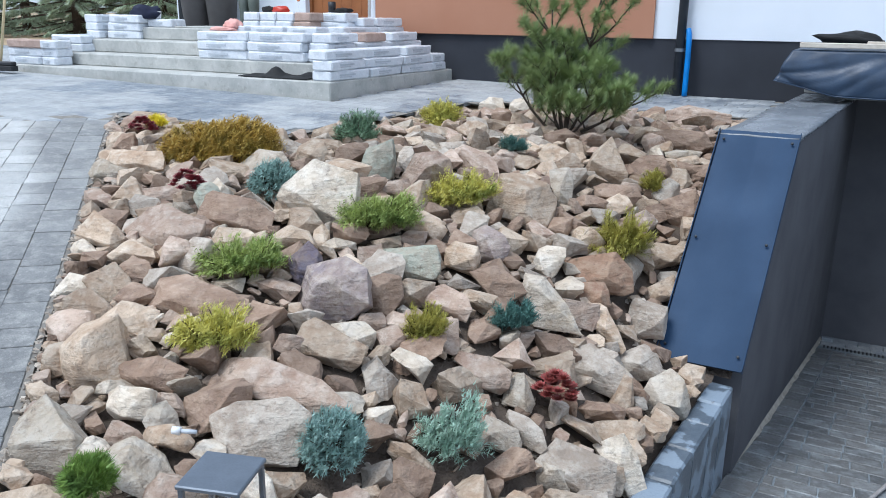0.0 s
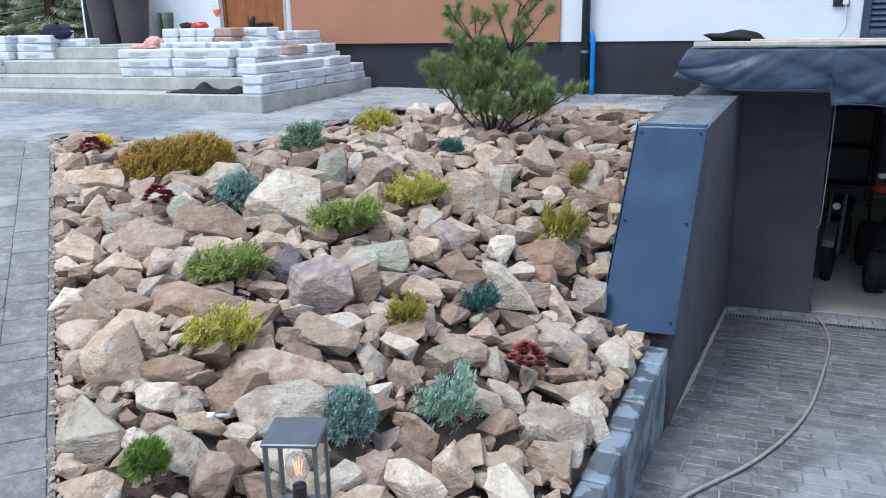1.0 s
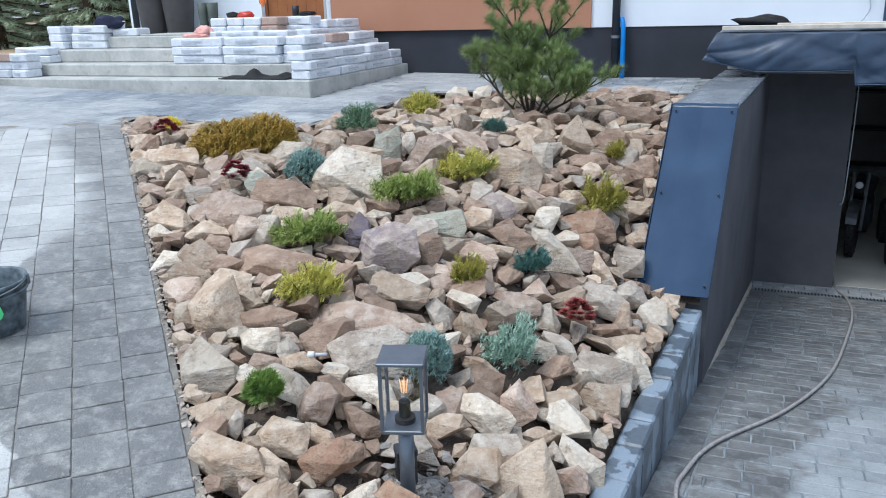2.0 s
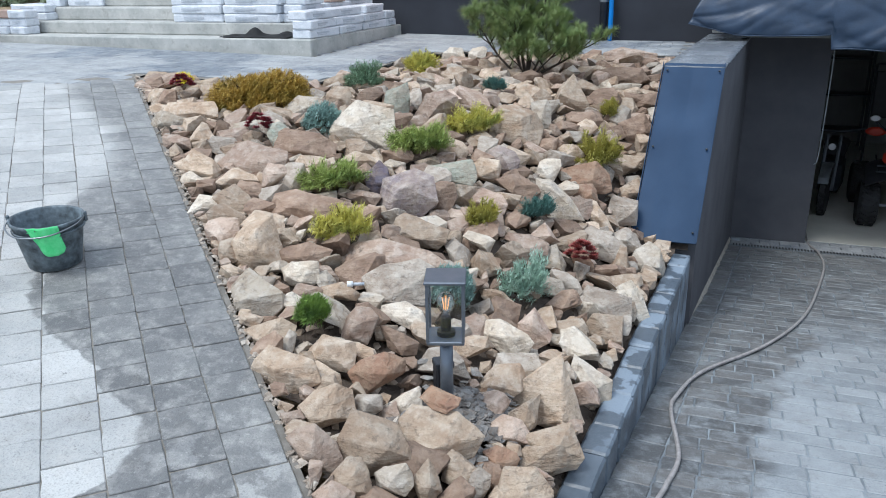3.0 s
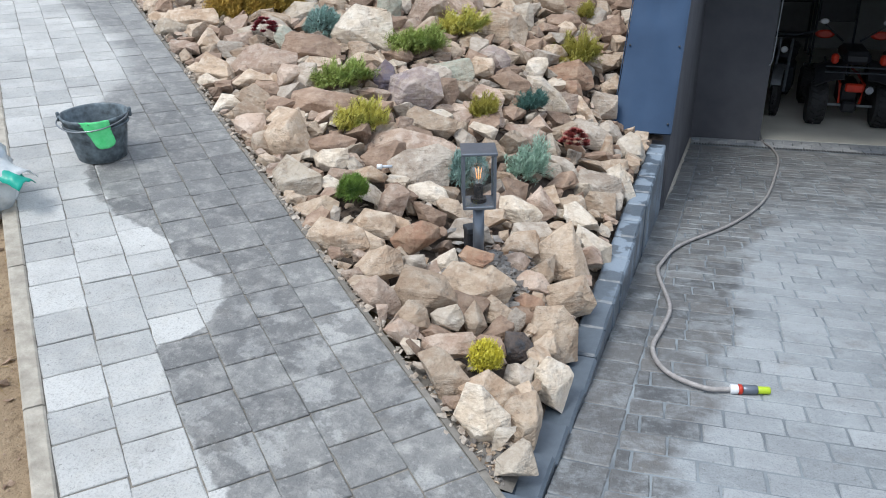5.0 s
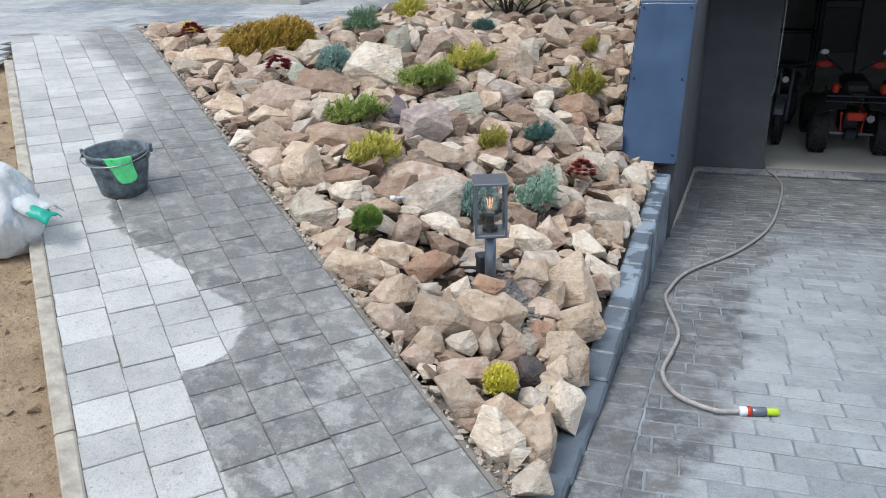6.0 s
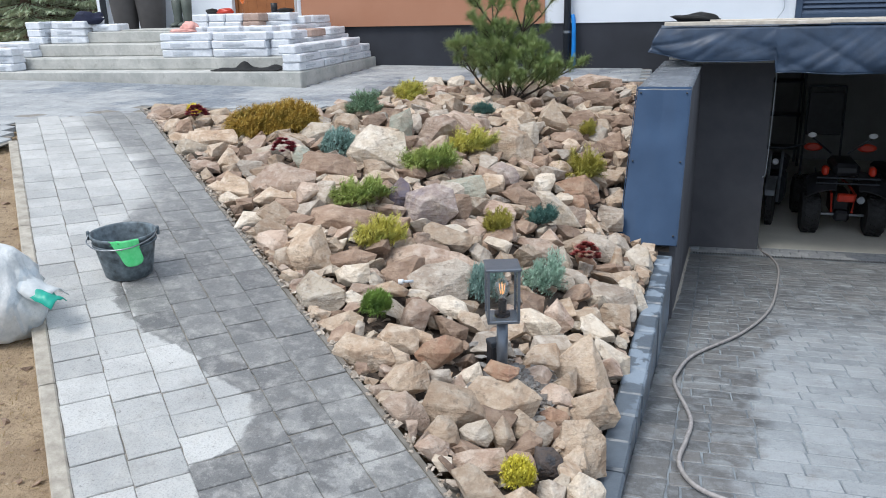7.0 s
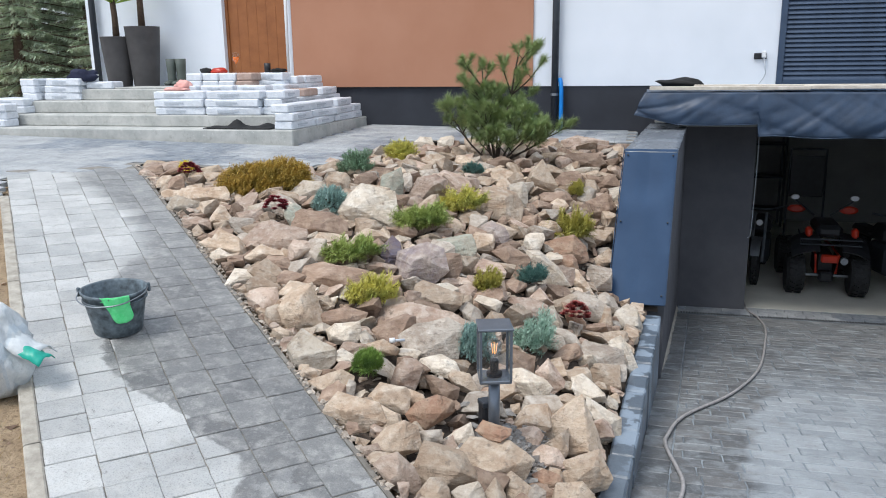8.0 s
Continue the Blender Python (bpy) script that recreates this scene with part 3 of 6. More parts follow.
# louvre window on the white wall
win = thing("window_1", "window covered by a slate-blue louvred shutter", "window", kind="structure")
for x0, x1 in ((2.86, 2.93), (4.03, 4.10)):
    part("window_frame", boxed(x0, -0.03, 0.535, x1, 0.06, 2.2, bevel=0.005), M_SHUT, win)
part("window_frame", boxed(2.93, -0.03, 0.535, 4.03, 0.06, 0.60, bevel=0.005), M_SHUT, win)
part("window_frame", boxed(2.93, -0.03, 2.14, 4.03, 0.06, 2.2, bevel=0.005), M_SHUT, win)
slat_me = None
for k in range(29):
    z = 0.620 + k * 0.0525
    if slat_me is None:
        b = boxed(-0.55, -0.007, -0.026, 0.55, 0.007, 0.026, bevel=0.003)
        first = part("slat", b, M_SHUT, win)
        slat_me = first.data
        ob = first
    else:
        ob = new("slat", slat_me)
        ob.parent = win
    ob.location, ob.rotation_euler = (3.48, 0.012, z), (radians(-28), 0, 0)

socket = thing("wall_socket", "black double outdoor socket with a white plug and cord", "socket")
part("plate", boxed(2.60, -0.022, 0.835, 2.74, 0.0, 0.905, bevel=0.006), M_BLACK, socket)
part("cover", boxed(2.607, -0.03, 0.842, 2.665, -0.02, 0.898, bevel=0.004), M_BLACK, socket)
part("plug", boxed(2.68, -0.07, 0.845, 2.73, -0.022, 0.93, bevel=0.012), M_WHITEP, socket, "white plug")
bm = bmesh.new()
tube(bm, spline([(2.705, -0.06, 0.85), (2.72, -0.08, 0.75), (2.73, -0.07, 0.66), (2.69, -0.05, 0.58), (2.66, -0.05, 0.54)], 5), 0.006, 6)
part("cord", bm, M_PRINT, socket)

for x, lab in ((0.285, "anthracite round downpipe beside the terracotta band"), (-6.26, "anthracite round downpipe at the house corner")):
    pipe = thing("downpipe", lab, "drainpipe")
    bm = bmesh.new()
    tube(bm, [(x, -0.075, 0.0 if x > 0 else 0.5), (x, -0.075, TOP)], 0.043, 16)
    part("pipe", bm, M_METAL, pipe, smooth=True)
    for z in (0.42, 1.9):
        bm = bmesh.new()
        tube(bm, [(x, -0.075, z), (x, -0.075, z + 0.03)], 0.049, 16)
        part("clamp", bm, M_STEEL if z < 1 else M_METAL, pipe, "light strap" if z < 1 else "")
bm = bmesh.new()
tube(bm, spline([(0.372, -0.10, 0.0), (0.372, -0.10, 0.35), (0.365, -0.09, 0.55), (0.345, -0.06, 0.63)], 6), 0.026, 12)
solid("conduit_pipe", bm, M_BLUE, "short bright blue plastic conduit beside the downpipe", "pipe", smooth=True)

# entrance steps
steps = thing("entrance_steps", "raw grey concrete entrance steps with four risers", "steps", kind="structure")
for k, (z0, z1, xl, xr, yf) in enumerate(((-0.2, 0.155, -6.75, -2.22, -2.36), (0.155, 0.288, -6.55, -2.50, -2.06), (0.288, 0.430, -6.4, -2.75, -1.76), (0.430, 0.565, -6.3, -3.0, -1.46))):
    b = boxed(xl, yf, z0, xr, -0.031 if xr > -3.24 else -0.004, z1, bevel=0.012)
    part("step", b, M_CONCRETE, steps)
solid("door_mat", boxed(-5.05, -1.40, 0.565, -4.15, -0.85, 0.583, bevel=0.005), M_CONCRETE, "thin grey slab mat lying on the top step", "mat")

# ---------------------------------------------------------------- retaining wall, pier, garage
bm = bmesh.new()
prof = [(-0.19, 0.085), (-3.36, 0.085), (-4.16, -0.955), (-4.16, -1.75), (-0.19, -2.5)]
rings = [[bm.verts.new((wall_x(y) - (0.40 if s else 0.0), y, z)) for y, z in prof] for s in (0, 1)]
n5 = len(prof)
bm.faces.new(rings[0])
bm.faces.new(rings[1][::-1])
for q in range(n5):
    bm.faces.new((rings[0][q], rings[1][q], rings[1][(q + 1) % n5], rings[0][(q + 1) % n5]))
bmesh.ops.recalc_face_normals(bm, faces=bm.faces)
wall_ramp = solid("wall_ramp", bm, M_DARKWALL, "dark grey rendered retaining wall beside the ramp", "wall", "structure")
bm = bmesh.new()
sheet(bm, 40, 6, lambda u, v: (wall_x(-3.37 + 3.1 * u) - 0.425 + 0.435 * v, -3.37 + 3.1 * u, 0.098 + 0.006 * noise.noise(Vector((u * 9, v * 5, 0)))))
thick(bm, 0.02)
part("cap", bm, M_CAP, wall_ramp, "wet smooth grey wall cap", True)

panel = thing("sloping_panel", "blue-grey painted sheet covering the sloping wall end", "panel")
bm = bmesh.new()
def panel_at(u, v, lift):
    y, z = -3.34 - 0.905 * v, 0.108 - 1.075 * v
    return Vector((wall_x(y) - 0.415 + 0.42 * u, y - lift * 0.77, z + lift * 0.64))
sheet(bm, 4, 10, lambda u, v: panel_at(u, v, 0.012 + 0.003 * noise.noise(Vector((u * 3, v * 4, 0)))))
thick(bm, 0.012)
bmesh.ops.recalc_face_normals(bm, faces=bm.faces)
part("sheet", bm, M_PANEL, panel)
for side in (0.0, 1.0):
    bm = bmesh.new()
    sheet(bm, 1, 10, lambda u, v: panel_at(side + (0.012 if side else -0.012), v, 0.03 - 0.05 * u))
    thick(bm, 0.004)
    part("fold", bm, M_PANEL, panel)
for v in (0.05, 0.5, 0.95):
    for u in (0.07, 0.93):
        p = panel_at(u, v, 0.028)
        b = bmesh.new()
        lathe(b, [(0.008, -0.004), (0.008, 0.002), (0.004, 0.006)], 8)
        bmesh.ops.rotate(b, matrix=Matrix.Rotation(radians(50), 3, "X"), verts=b.verts)
        bmesh.ops.translate(b, vec=p, verts=b.verts)
        part("screw", b, M_METAL, panel)

bm = bmesh.new()
sheet(bm, 80, 3, lambda u, v: (wall_x(-4.05 + 3.8 * u) + 0.030 * min(1, 5 * u) * (1 - v) * (0.8 + 0.5 * noise.noise(Vector((u * 22, 0, 3)))) - 0.004, -4.05 + 3.8 * u, drive_z(-4.05 + 3.8 * u) + 0.004 + 0.030 * v * v * min(1, 5 * u)))
thick(bm, 0.006)
part("mortar_fillet", bm, M_KERB, wall_ramp, "rough pale mortar along the wall's foot", True)
pier = solid("wall_pier", boxed(1.80, -0.19, -2.45, 2.683, 0.2, 0.12), M_DARKWALL, "dark grey rendered wall beside the garage opening", "wall", "structure")
garage = thing("garage", "dim basement garage with a pale floor", "garage", kind="structure")
part("floor", boxed(1.80, -0.05, -2.6, 6.0, 6.0, -2.19), M_FLOOR, garage)
part("wall", boxed(1.60, 0.2, -2.6, 1.80, 6.0, 0.12), M_GWALL, garage)
part("wall", boxed(6.0, -1.2, -2.6, 6.2, 6.0, 0.12), M_GWALL, garage)
part("wall", boxed(1.60, 6.0, -2.6, 6.2, 6.2, 0.12), M_GWALL, garage)
solid("ceiling", boxed(1.78, -0.95, 0.12, 6.3, 6.0, 0.30), M_GWALL, "flat concrete garage ceiling slab", "ceiling", "structure")
part("wall", boxed(5.3, -0.19, -2.5, 6.0, 0.15, 0.12), M_DARKWALL, garage)
solid("wall_far_side", boxed(5.6, -11.5, -2.6, 5.9, -1.2, 0.3), M_DARKWALL, "dark grey rendered wall across the ramp", "wall", "structure")

# drain grate in front of the garage
drain = thing("drain_channel", "narrow galvanised drain grate across the garage entrance", "drain", kind="structure")
part("channel", boxed(1.90, -0.60, -2.35, 5.5, -0.47, -2.166), M_STEEL, drain)
slot_me = None
for k in range(110):
    x = 1.93 + k * 0.032
    if slot_me is None:
        ob = part("bar", boxed(-0.007, -0.055, -0.004, 0.007, 0.055, 0.008), M_BLACK, drain)
        slot_me = ob.data
    else:
        ob = new("bar", slot_me)
        ob.parent = drain
    ob.location = (x, -0.535, -2.164)

# roof deck over the garage, boards and tarpaulin
deck = thing("garage_roof_edge", "unfinished roof edge over the garage with foam blocks", "roof", kind="structure")
part("slab", boxed(1.56, -0.94, 0.30, 6.3, -0.02, 0.44), M_CONCRETE, deck)
part("foam_block", boxed(1.50, -1.04, 0.165, 1.92, -0.95, 0.44, bevel=0.006), M_STYRO, deck, "white foam block")
for k, (x0, x1, y, z, yaw) in enumerate(((1.43, 3.05, -1.06, 0.515, 0.5), (3.0, 5.9, -1.04, 0.522, -0.6), (1.9, 4.6, -0.93, 0.530, 1.0), (2.6, 5.8, -0.80, 0.52, 0.4))):
    b = boxed(-(x1 - x0) / 2, -0.055, -0.019, (x1 - x0) / 2, 0.055, 0.019, bevel=0.004)
    ob = solid("wooden_board", b, M_BOARD, "weathered pale timber board lying on the tarpaulin", "board", group="boards on the tarpaulin")
    ob.matrix_world = pose((x0 + x1) / 2, y, z + 0.022, 0, 0, yaw)


def tarp(u, v):
    """u along the edge, v from the deck over the edge and down."""
    x = 1.40 + 4.6 * u
    crease = 1.1 * abs(noise.noise(Vector((x * 1.3 + v * 2.2, v * 0.5, 21)))) ** 0.6 + 0.8 * abs(noise.noise(Vector((x * 2.1 - v * 2.9, v * 0.6, 31)))) ** 0.6 + 0.45 * abs(noise.noise(Vector((x * 5.2 + v * 5.1, v * 1.2, 11)))) ** 0.6
    fold = -0.055 * crease + 0.02 * noise.noise(Vector((x * 2.2, v * 3.0, 1))) + 0.006 * noise.noise(Vector((x * 6.5 + v * 3, v * 5.0, 4)))
    drop = (0.345 + 0.035 * noise.noise(Vector((x * 1.7, 0, 9)))) if x < 2.58 else 0.47 + 0.02 * noise.noise(Vector((x * 2, 0, 5)))
    if x < 1.75:
        drop = 0.24 + 0.3 * (x - 1.40)
    if v < 0.4:
        return Vector((x, -0.25 - 0.84 * v / 0.4, 0.500 + 0.008 * noise.noise(Vector((x * 3, v * 5, 2)))))
    w = (v - 0.4) / 0.6
    return Vector((x - 0.10 * w * max(0, 1 - (x - 1.4) * 3) + fold * 0.4, -1.095 - 0.02 * math.sin(w * 3) + fold * (0.4 + w) * 0.9, 0.500 - drop * w))


bm = bmesh.new()
sheet(bm, 240, 34, tarp)
thick(bm, 0.004)
tarpaulin = thing("tarpaulin", "creased blue-grey tarpaulin hanging over the garage roof edge", "tarpaulin")
part("sheet", bm, M_TARP, tarpaulin, smooth=True)
bm = bmesh.new()
tube(bm, [tarp(k / 240, 1.0) for k in range(241)], 0.006, 6)
part("hem", bm, M_TARP, tarpaulin, smooth=True)

# ---------------------------------------------------------------- wrapped packs on the steps
def pack_mesh(seed, lx, ly, lz):
    rnd = random.Random(seed)
    b = boxed(-lx / 2, -ly / 2, 0, lx / 2, ly / 2, lz, bevel=0.012)
    bmesh.ops.subdivide_edges(b, edges=[e for e in b.edges if e.calc_length() > 0.12], cuts=3, use_grid_fill=True)
    for v in b.verts:
        k = noise.noise(v.co * 14 + Vector((seed * 3.1, 0, 0)))
        v.co += Vector((k * 0.009, noise.noise(v.co * 12 + Vector((0, seed, 0))) * 0.010, 0.007 * k - 0.005 * abs(noise.noise(v.co * 30)) if v.co.z > lz * 0.5 else 0))
    return b


PACK = {}


def pack(x, y, z, yaw=0.0, l=0.60, carton=False):
    key = (round(l, 2), carton, random.randrange(3))
    m = pose(x + random.uniform(-0.012, 0.012), y + random.uniform(-0.015, 0.015), z, 0, 0, yaw + random.uniform(-5, 5))
    if key in PACK:
        return copy_thing(PACK[key], m)
    e = thing("wrapped_pack", "brownish carton pack of cladding tiles on the steps" if carton else "white film-wrapped pack of cladding tiles stacked on the steps", "package", m, "packs of tiles stacked on the steps")
    part("wrapping", pack_mesh(len(PACK), l, 0.215, 0.088), M_CARTON if carton else M_FOIL, e)
    if not carton:
        for side in (-1, 1):
            y0 = side * 0.1135
            part("printed_bar", boxed(-l * 0.28, y0 - 0.002, 0.040, l * 0.12, y0 + 0.002, 0.056), M_PRINT, e, "unreadable grey print bar")
            part("printed_bar", boxed(-l * 0.28, y0 - 0.002, 0.026, l * 0.02, y0 + 0.002, 0.033), M_PRINT, e, "unreadable grey print bar")
    PACK[key] = e
    return e


PH = 0.0895
for k in range(3):
    z = 0.156 + k * PH
    for y, l in ((-2.02, 0.58), (-1.40, 0.60), (-0.77, 0.58)):
        if not (k == 2 and y > -0.8):
            pack(-2.345 - 0.01 * k, y, z, 90, l)
    pack(-2.345 - 0.02 * k, -0.3, z, 90, 0.3) if k < 2 else pack(-2.36, -0.72, z, 90, 0.58)
    z = 0.289 + k * PH
    pack(-3.76 - 0.006 * k, -1.94, z, 0, 0.62)
    pack(-3.09 + 0.006 * k, -1.94, z, 0, 0.66)
    pack(-2.64 + 0.01 * k, -1.72, z, 90, 0.5, carton=False)
    if k < 2:
        pack(-2.63, -1.12, z, 90, 0.6)
        pack(-2.63, -0.5, z, 90, 0.55)
pack(-2.62, -1.15, 0.289 + 2 * PH, 90, 0.36, carton=True)
pack(-2.62, -0.6, 0.289 + 2 * PH, 90, 0.58)
for k in range(2):
    z = 0.431 + k * PH
    pack(-3.85, -1.62, z, 0, 0.32)
    pack(-3.45, -1.62, z, 0, 0.42)
    pack(-3.02, -1.60, z, 0, 0.36)
    pack(-2.87, -1.05, z, 90, 0.58)
    pack(-2.86, -0.45, z, 90, 0.55)
for k in range(2):
    z = 0.566 + k * PH
    for i in range(4):
        pack(-3.95 + i * 0.222, -1.15, z, 90, 0.42, carton=(i == 3))
    pack(-3.04 + 0.01 * k, -1.05, z + 0.045 * (k == 0) * 0, 0, 0.36)
pack(-2.90, -0.9, 0.431 + 2 * PH, 0, 0.3)
pack(-2.85, -0.5, 0.431 + 2 * PH, 90, 0.5)
# the flight's other flank
for k in range(3):
    z = 0.431 + k * PH
    pack(-5.74 + 0.02 * k, -1.42, z, 0, 0.50)
    pack(-6.12 - 0.02 * k, -1.45, z, 90, 0.34)
pack(-5.25, -1.30, 0.566, 0, 0.40)
for k in range(2):
    pack(-6.18, -1.84, 0.289 + k * PH, 0, 0.44)
    pack(-6.48, -1.60, 0.289 + k * PH, 90, 0.5)
for k in range(3):
    z = 0.156 + k * PH
    pack(-6.44 + 0.04 * (k == 2), -2.20, z, 0, 0.58 if k < 2 else 0.62, carton=(k == 2))
    pack(-6.01, -2.20, z, 0, 0.24)

# black folded sheet on the lowest tread
bm = bmesh.new()
sheet(bm, 26, 10, lambda u, v: Vector((-3.30 + 0.80 * u, -2.33 + 0.24 * v, 0.160 + 0.012 * v + 0.085 * math.exp(-((u - 0.42) / 0.09) ** 2) * math.exp(-((v - 0.6) / 0.3) ** 2) + 0.035 * math.exp(-((u - 0.83) / 0.1) ** 2) * v + 0.008 * noise.noise(Vector((u * 9, v * 5, 3))))))
thick(bm, -0.006)
solid("folded_foil", bm, M_SHEET, "black plastic foil folded on the lowest concrete step", "plastic sheet", smooth=True)

# ---------------------------------------------------------------- things on the porch
def planter(x, y, top, rt, rb, h_trunk):
    base = 0.566
    h = top - base
    e = thing("planter", "tall tapered brown-grey planter with a yucca by the door", "plant pot", pose(x, y, base), "tall planters by the front door")
    b = bmesh.new()
    lathe(b, [(rb, 0), (rb + 0.004, 0.01), (rb + (rt - rb) * 0.55, h * 0.5), (rt - 0.004, h - 0.01), (rt, h), (rt - 0.015, h), (rt - 0.02, h - 0.06), (0.02, h - 0.07)], 28)
    part("pot", b, M_POT, e, smooth=True)
    b = bmesh.new()
    tube(b, [(0, 0, h - 0.08), (0.005, 0, h + h_trunk * 0.5), (-0.008, 0, h + h_trunk)], [0.05, 0.04, 0.038], 10)
    part("trunk", b, M_BARK, e, smooth=True)
    b = bmesh.new()
    rnd = random.Random(int(x * 100))
    for k in range(60):
        a, tilt, L = rnd.uniform(0, 6.28), rnd.uniform(0.15, 1.2), rnd.uniform(0.3, 0.5)
        d = Vector((math.cos(a) * math.sin(tilt), math.sin(a) * math.sin(tilt), math.cos(tilt)))
        side = d.cross(Vector((0, 0, 1))).normalized() * 0.016
        p = Vector((0, 0, h + h_trunk - rnd.uniform(0, 0.08)))
        mid = p + d * L * 0.5
        tip = p + d * L + Vector((0, 0, -0.12 * math.sin(tilt)))
        q = [b.verts.new(c) for c in (p - side * 0.6, p + side * 0.6, mid + side, tip, mid - side)]
        b.faces.new(q)
    part("leaves", b, M_LEAF["yucca"], e)
    return e


planter(-5.66, -0.42, 1.232, 0.215, 0.15, 0.50)
planter(-5.29, -0.36, 1.36, 0.235, 0.16, 0.80)


def boot(x, y, yaw):
    e = thing("rubber_boot", "olive green rubber boot standing on the porch", "boot", pose(x, y, 0.566, 0, 0, yaw), "pair of rubber boots")
    b = bmesh.new()
    lathe(b, [(0.055, 0.02), (0.058, 0.09), (0.055, 0.16), (0.062, 0.25), (0.068, 0.36), (0.062, 0.362), (0.055, 0.25)], 16, 1.0, 1.1)
    part("shaft", b, M_BOOT, e, smooth=True)
    b = boxed(-0.048, -0.19, 0.018, 0.048, 0.05, 0.095, bevel=0.03)
    for v in b.verts:
        if v.co.y < -0.05:
            v.co.z *= 0.75
    part("foot", b, M_BOOT, e, smooth=True)
    part("sole", boxed(-0.05, -0.195, 0.0, 0.05, 0.062, 0.02, bevel=0.006), M_BLACK, e)


boot(-4.80, -0.50, 8)
boot(-4.67, -0.48, -6)


def crumple(name, label, cat, x, y, z, sx, sy, sz, material, seed, yaw=0, parent=None):
    b = bmesh.new()
    bmesh.ops.create_icosphere(b, subdivisions=3, radius=1.0)
    for v in b.verts:
        d = 1 + 0.32 * noise.noise(v.co * 1.7 + Vector((seed, 0, 0))) + 0.16 * noise.noise(v.co * 4.5 + Vector((0, seed, 0)))
        v.co = Vector((v.co.x * sx * d, v.co.y * sy * d, max(0.0, (v.co.z * 0.6 + 0.35)) * sz * d * 1.05))
    ob = solid(name, b, material, label, cat, smooth=True)
    ob.matrix_world = pose(x, y, z, 0, 0, yaw)
    return ob


crumple("jacket", "dark navy jacket thrown over the wrapped packs", "jacket", -5.52, -1.36, 0.655, 0.21, 0.13, 0.16, M_NAVY, 2)
crumple("folded_tarp_end", "crumpled dark end of a tarpaulin on the boards", "tarpaulin", 1.78, -0.72, 0.535, 0.24, 0.12, 0.10, M_SHEET, 31)
cup = bmesh.new()
lathe(cup, [(0.033, 0), (0.042, 0.085), (0.038, 0.085), (0.03, 0.01)], 16, at=(-5.36, -1.33, 0.656))
solid("paper_cup", cup, M_WHITEP, "white paper cup standing on a wrapped pack", "cup", smooth=True)
crumple("straw_hat", "pink sun hat lying on the wrapped packs", "hat", -3.88, -1.72, 0.570, 0.10, 0.08, 0.10, M_PINK, 5)
crumple("pink_cloth", "crumpled pink cloth beside the hat", "cloth", -3.86, -1.90, 0.558, 0.16, 0.07, 0.04, M_PINK, 9)
crumple("work_gloves", "black and red work gloves on the packs", "gloves", -3.75, -1.12, 0.745, 0.12, 0.06, 0.06, M_RED, 3)
crumple("work_gloves", "black work gloves on the packs", "gloves", -3.93, -1.10, 0.745, 0.08, 0.06, 0.06, M_SHEET, 13)
crumple("dark_cloth", "dark folded cloth on the packs by the door", "cloth", -2.98, -1.05, 0.745, 0.10, 0.07, 0.05, M_SHEET, 17)
jar = bmesh.new()
lathe(jar, [(0.035, 0), (0.037, 0.02), (0.037, 0.07), (0.03, 0.085), (0.03, 0.1)], 16, at=(-4.05, -0.9, 0.566))
solid("white_bottle", jar, M_WHITEP, "small white plastic bottle on the porch", "bottle", smooth=True)
glass = thing("wine_glass", "stemmed glass with an orange drink on the packs", "glass", pose(-3.50, -1.12, 0.745) @ Matrix.Scale(1.2, 4))
b = bmesh.new()
lathe(b, [(0.033, 0), (0.033, 0.003), (0.005, 0.008), (0.004, 0.075), (0.012, 0.085), (0.034, 0.13), (0.036, 0.17), (0.030, 0.20), (0.029, 0.20), (0.034, 0.17), (0.031, 0.13), (0.004, 0.09)], 18)
part("bowl", b, M_GLASS, glass, smooth=True)
b = bmesh.new()
lathe(b, [(0.008, 0.092), (0.0295, 0.13), (0.033, 0.158)], 18)
part("drink", b, M_DRINK, glass, smooth=True)
b = bmesh.new()
lathe(b, [(0.038, 0), (0.04, 0.11), (0.035, 0.11), (0.033, 0.01)], 18, at=(-3.12, -1.05, 0.745))
solid("black_mug", b, M_BLACK, "black mug standing on a wrapped pack", "mug", smooth=True)

broom = thing("broom", "push broom with a pale handle leaning on the packs", "broom", pose(-6.40, -2.62, 0.10, 0, 0, 6))
b = boxed(-0.20, -0.035, 0.055, 0.20, 0.035, 0.10, bevel=0.012)
part("head", b, M_BLACK, broom)
part("bristles", boxed(-0.20, -0.045, 0.0, 0.20, 0.045, 0.056, bevel=0.006), M_RUBBER, broom)
b = bmesh.new()
tube(b, [(0, 0, 0.09), (0.10, 0.22, 1.35)], 0.014, 10)
part("handle", b, M_BROOM, broom, smooth=True)

# ---------------------------------------------------------------- lamp post in the stones
lamp = thing("path_lantern", "anthracite box lantern on a short post, bulb lit", "lamp", pose(0.822, -6.99, -0.722, 0, 0, 17))
b = bmesh.new()
tube(b, [(0, 0, -0.10), (0, 0, 0.22)], 0.025, 16)
part("post", b, M_LANTERN, lamp, smooth=True)
part("base_tray", boxed(-0.069, -0.069, 0.215, 0.069, 0.069, 0.229, bevel=0.003), M_LANTERN, lamp)
for sx in (-1, 1):
    for sy in (-1, 1):
        part("corner_bar", boxed(sx * 0.0645 - 0.0055, sy * 0.0645 - 0.0055, 0.229, sx * 0.0645 + 0.0055, sy * 0.0645 + 0.0055, 0.452), M_LANTERN, lamp)
part("roof", boxed(-0.075, -0.075, 0.452, 0.075, 0.075, 0.464, bevel=0.003), M_LANTERN, lamp)
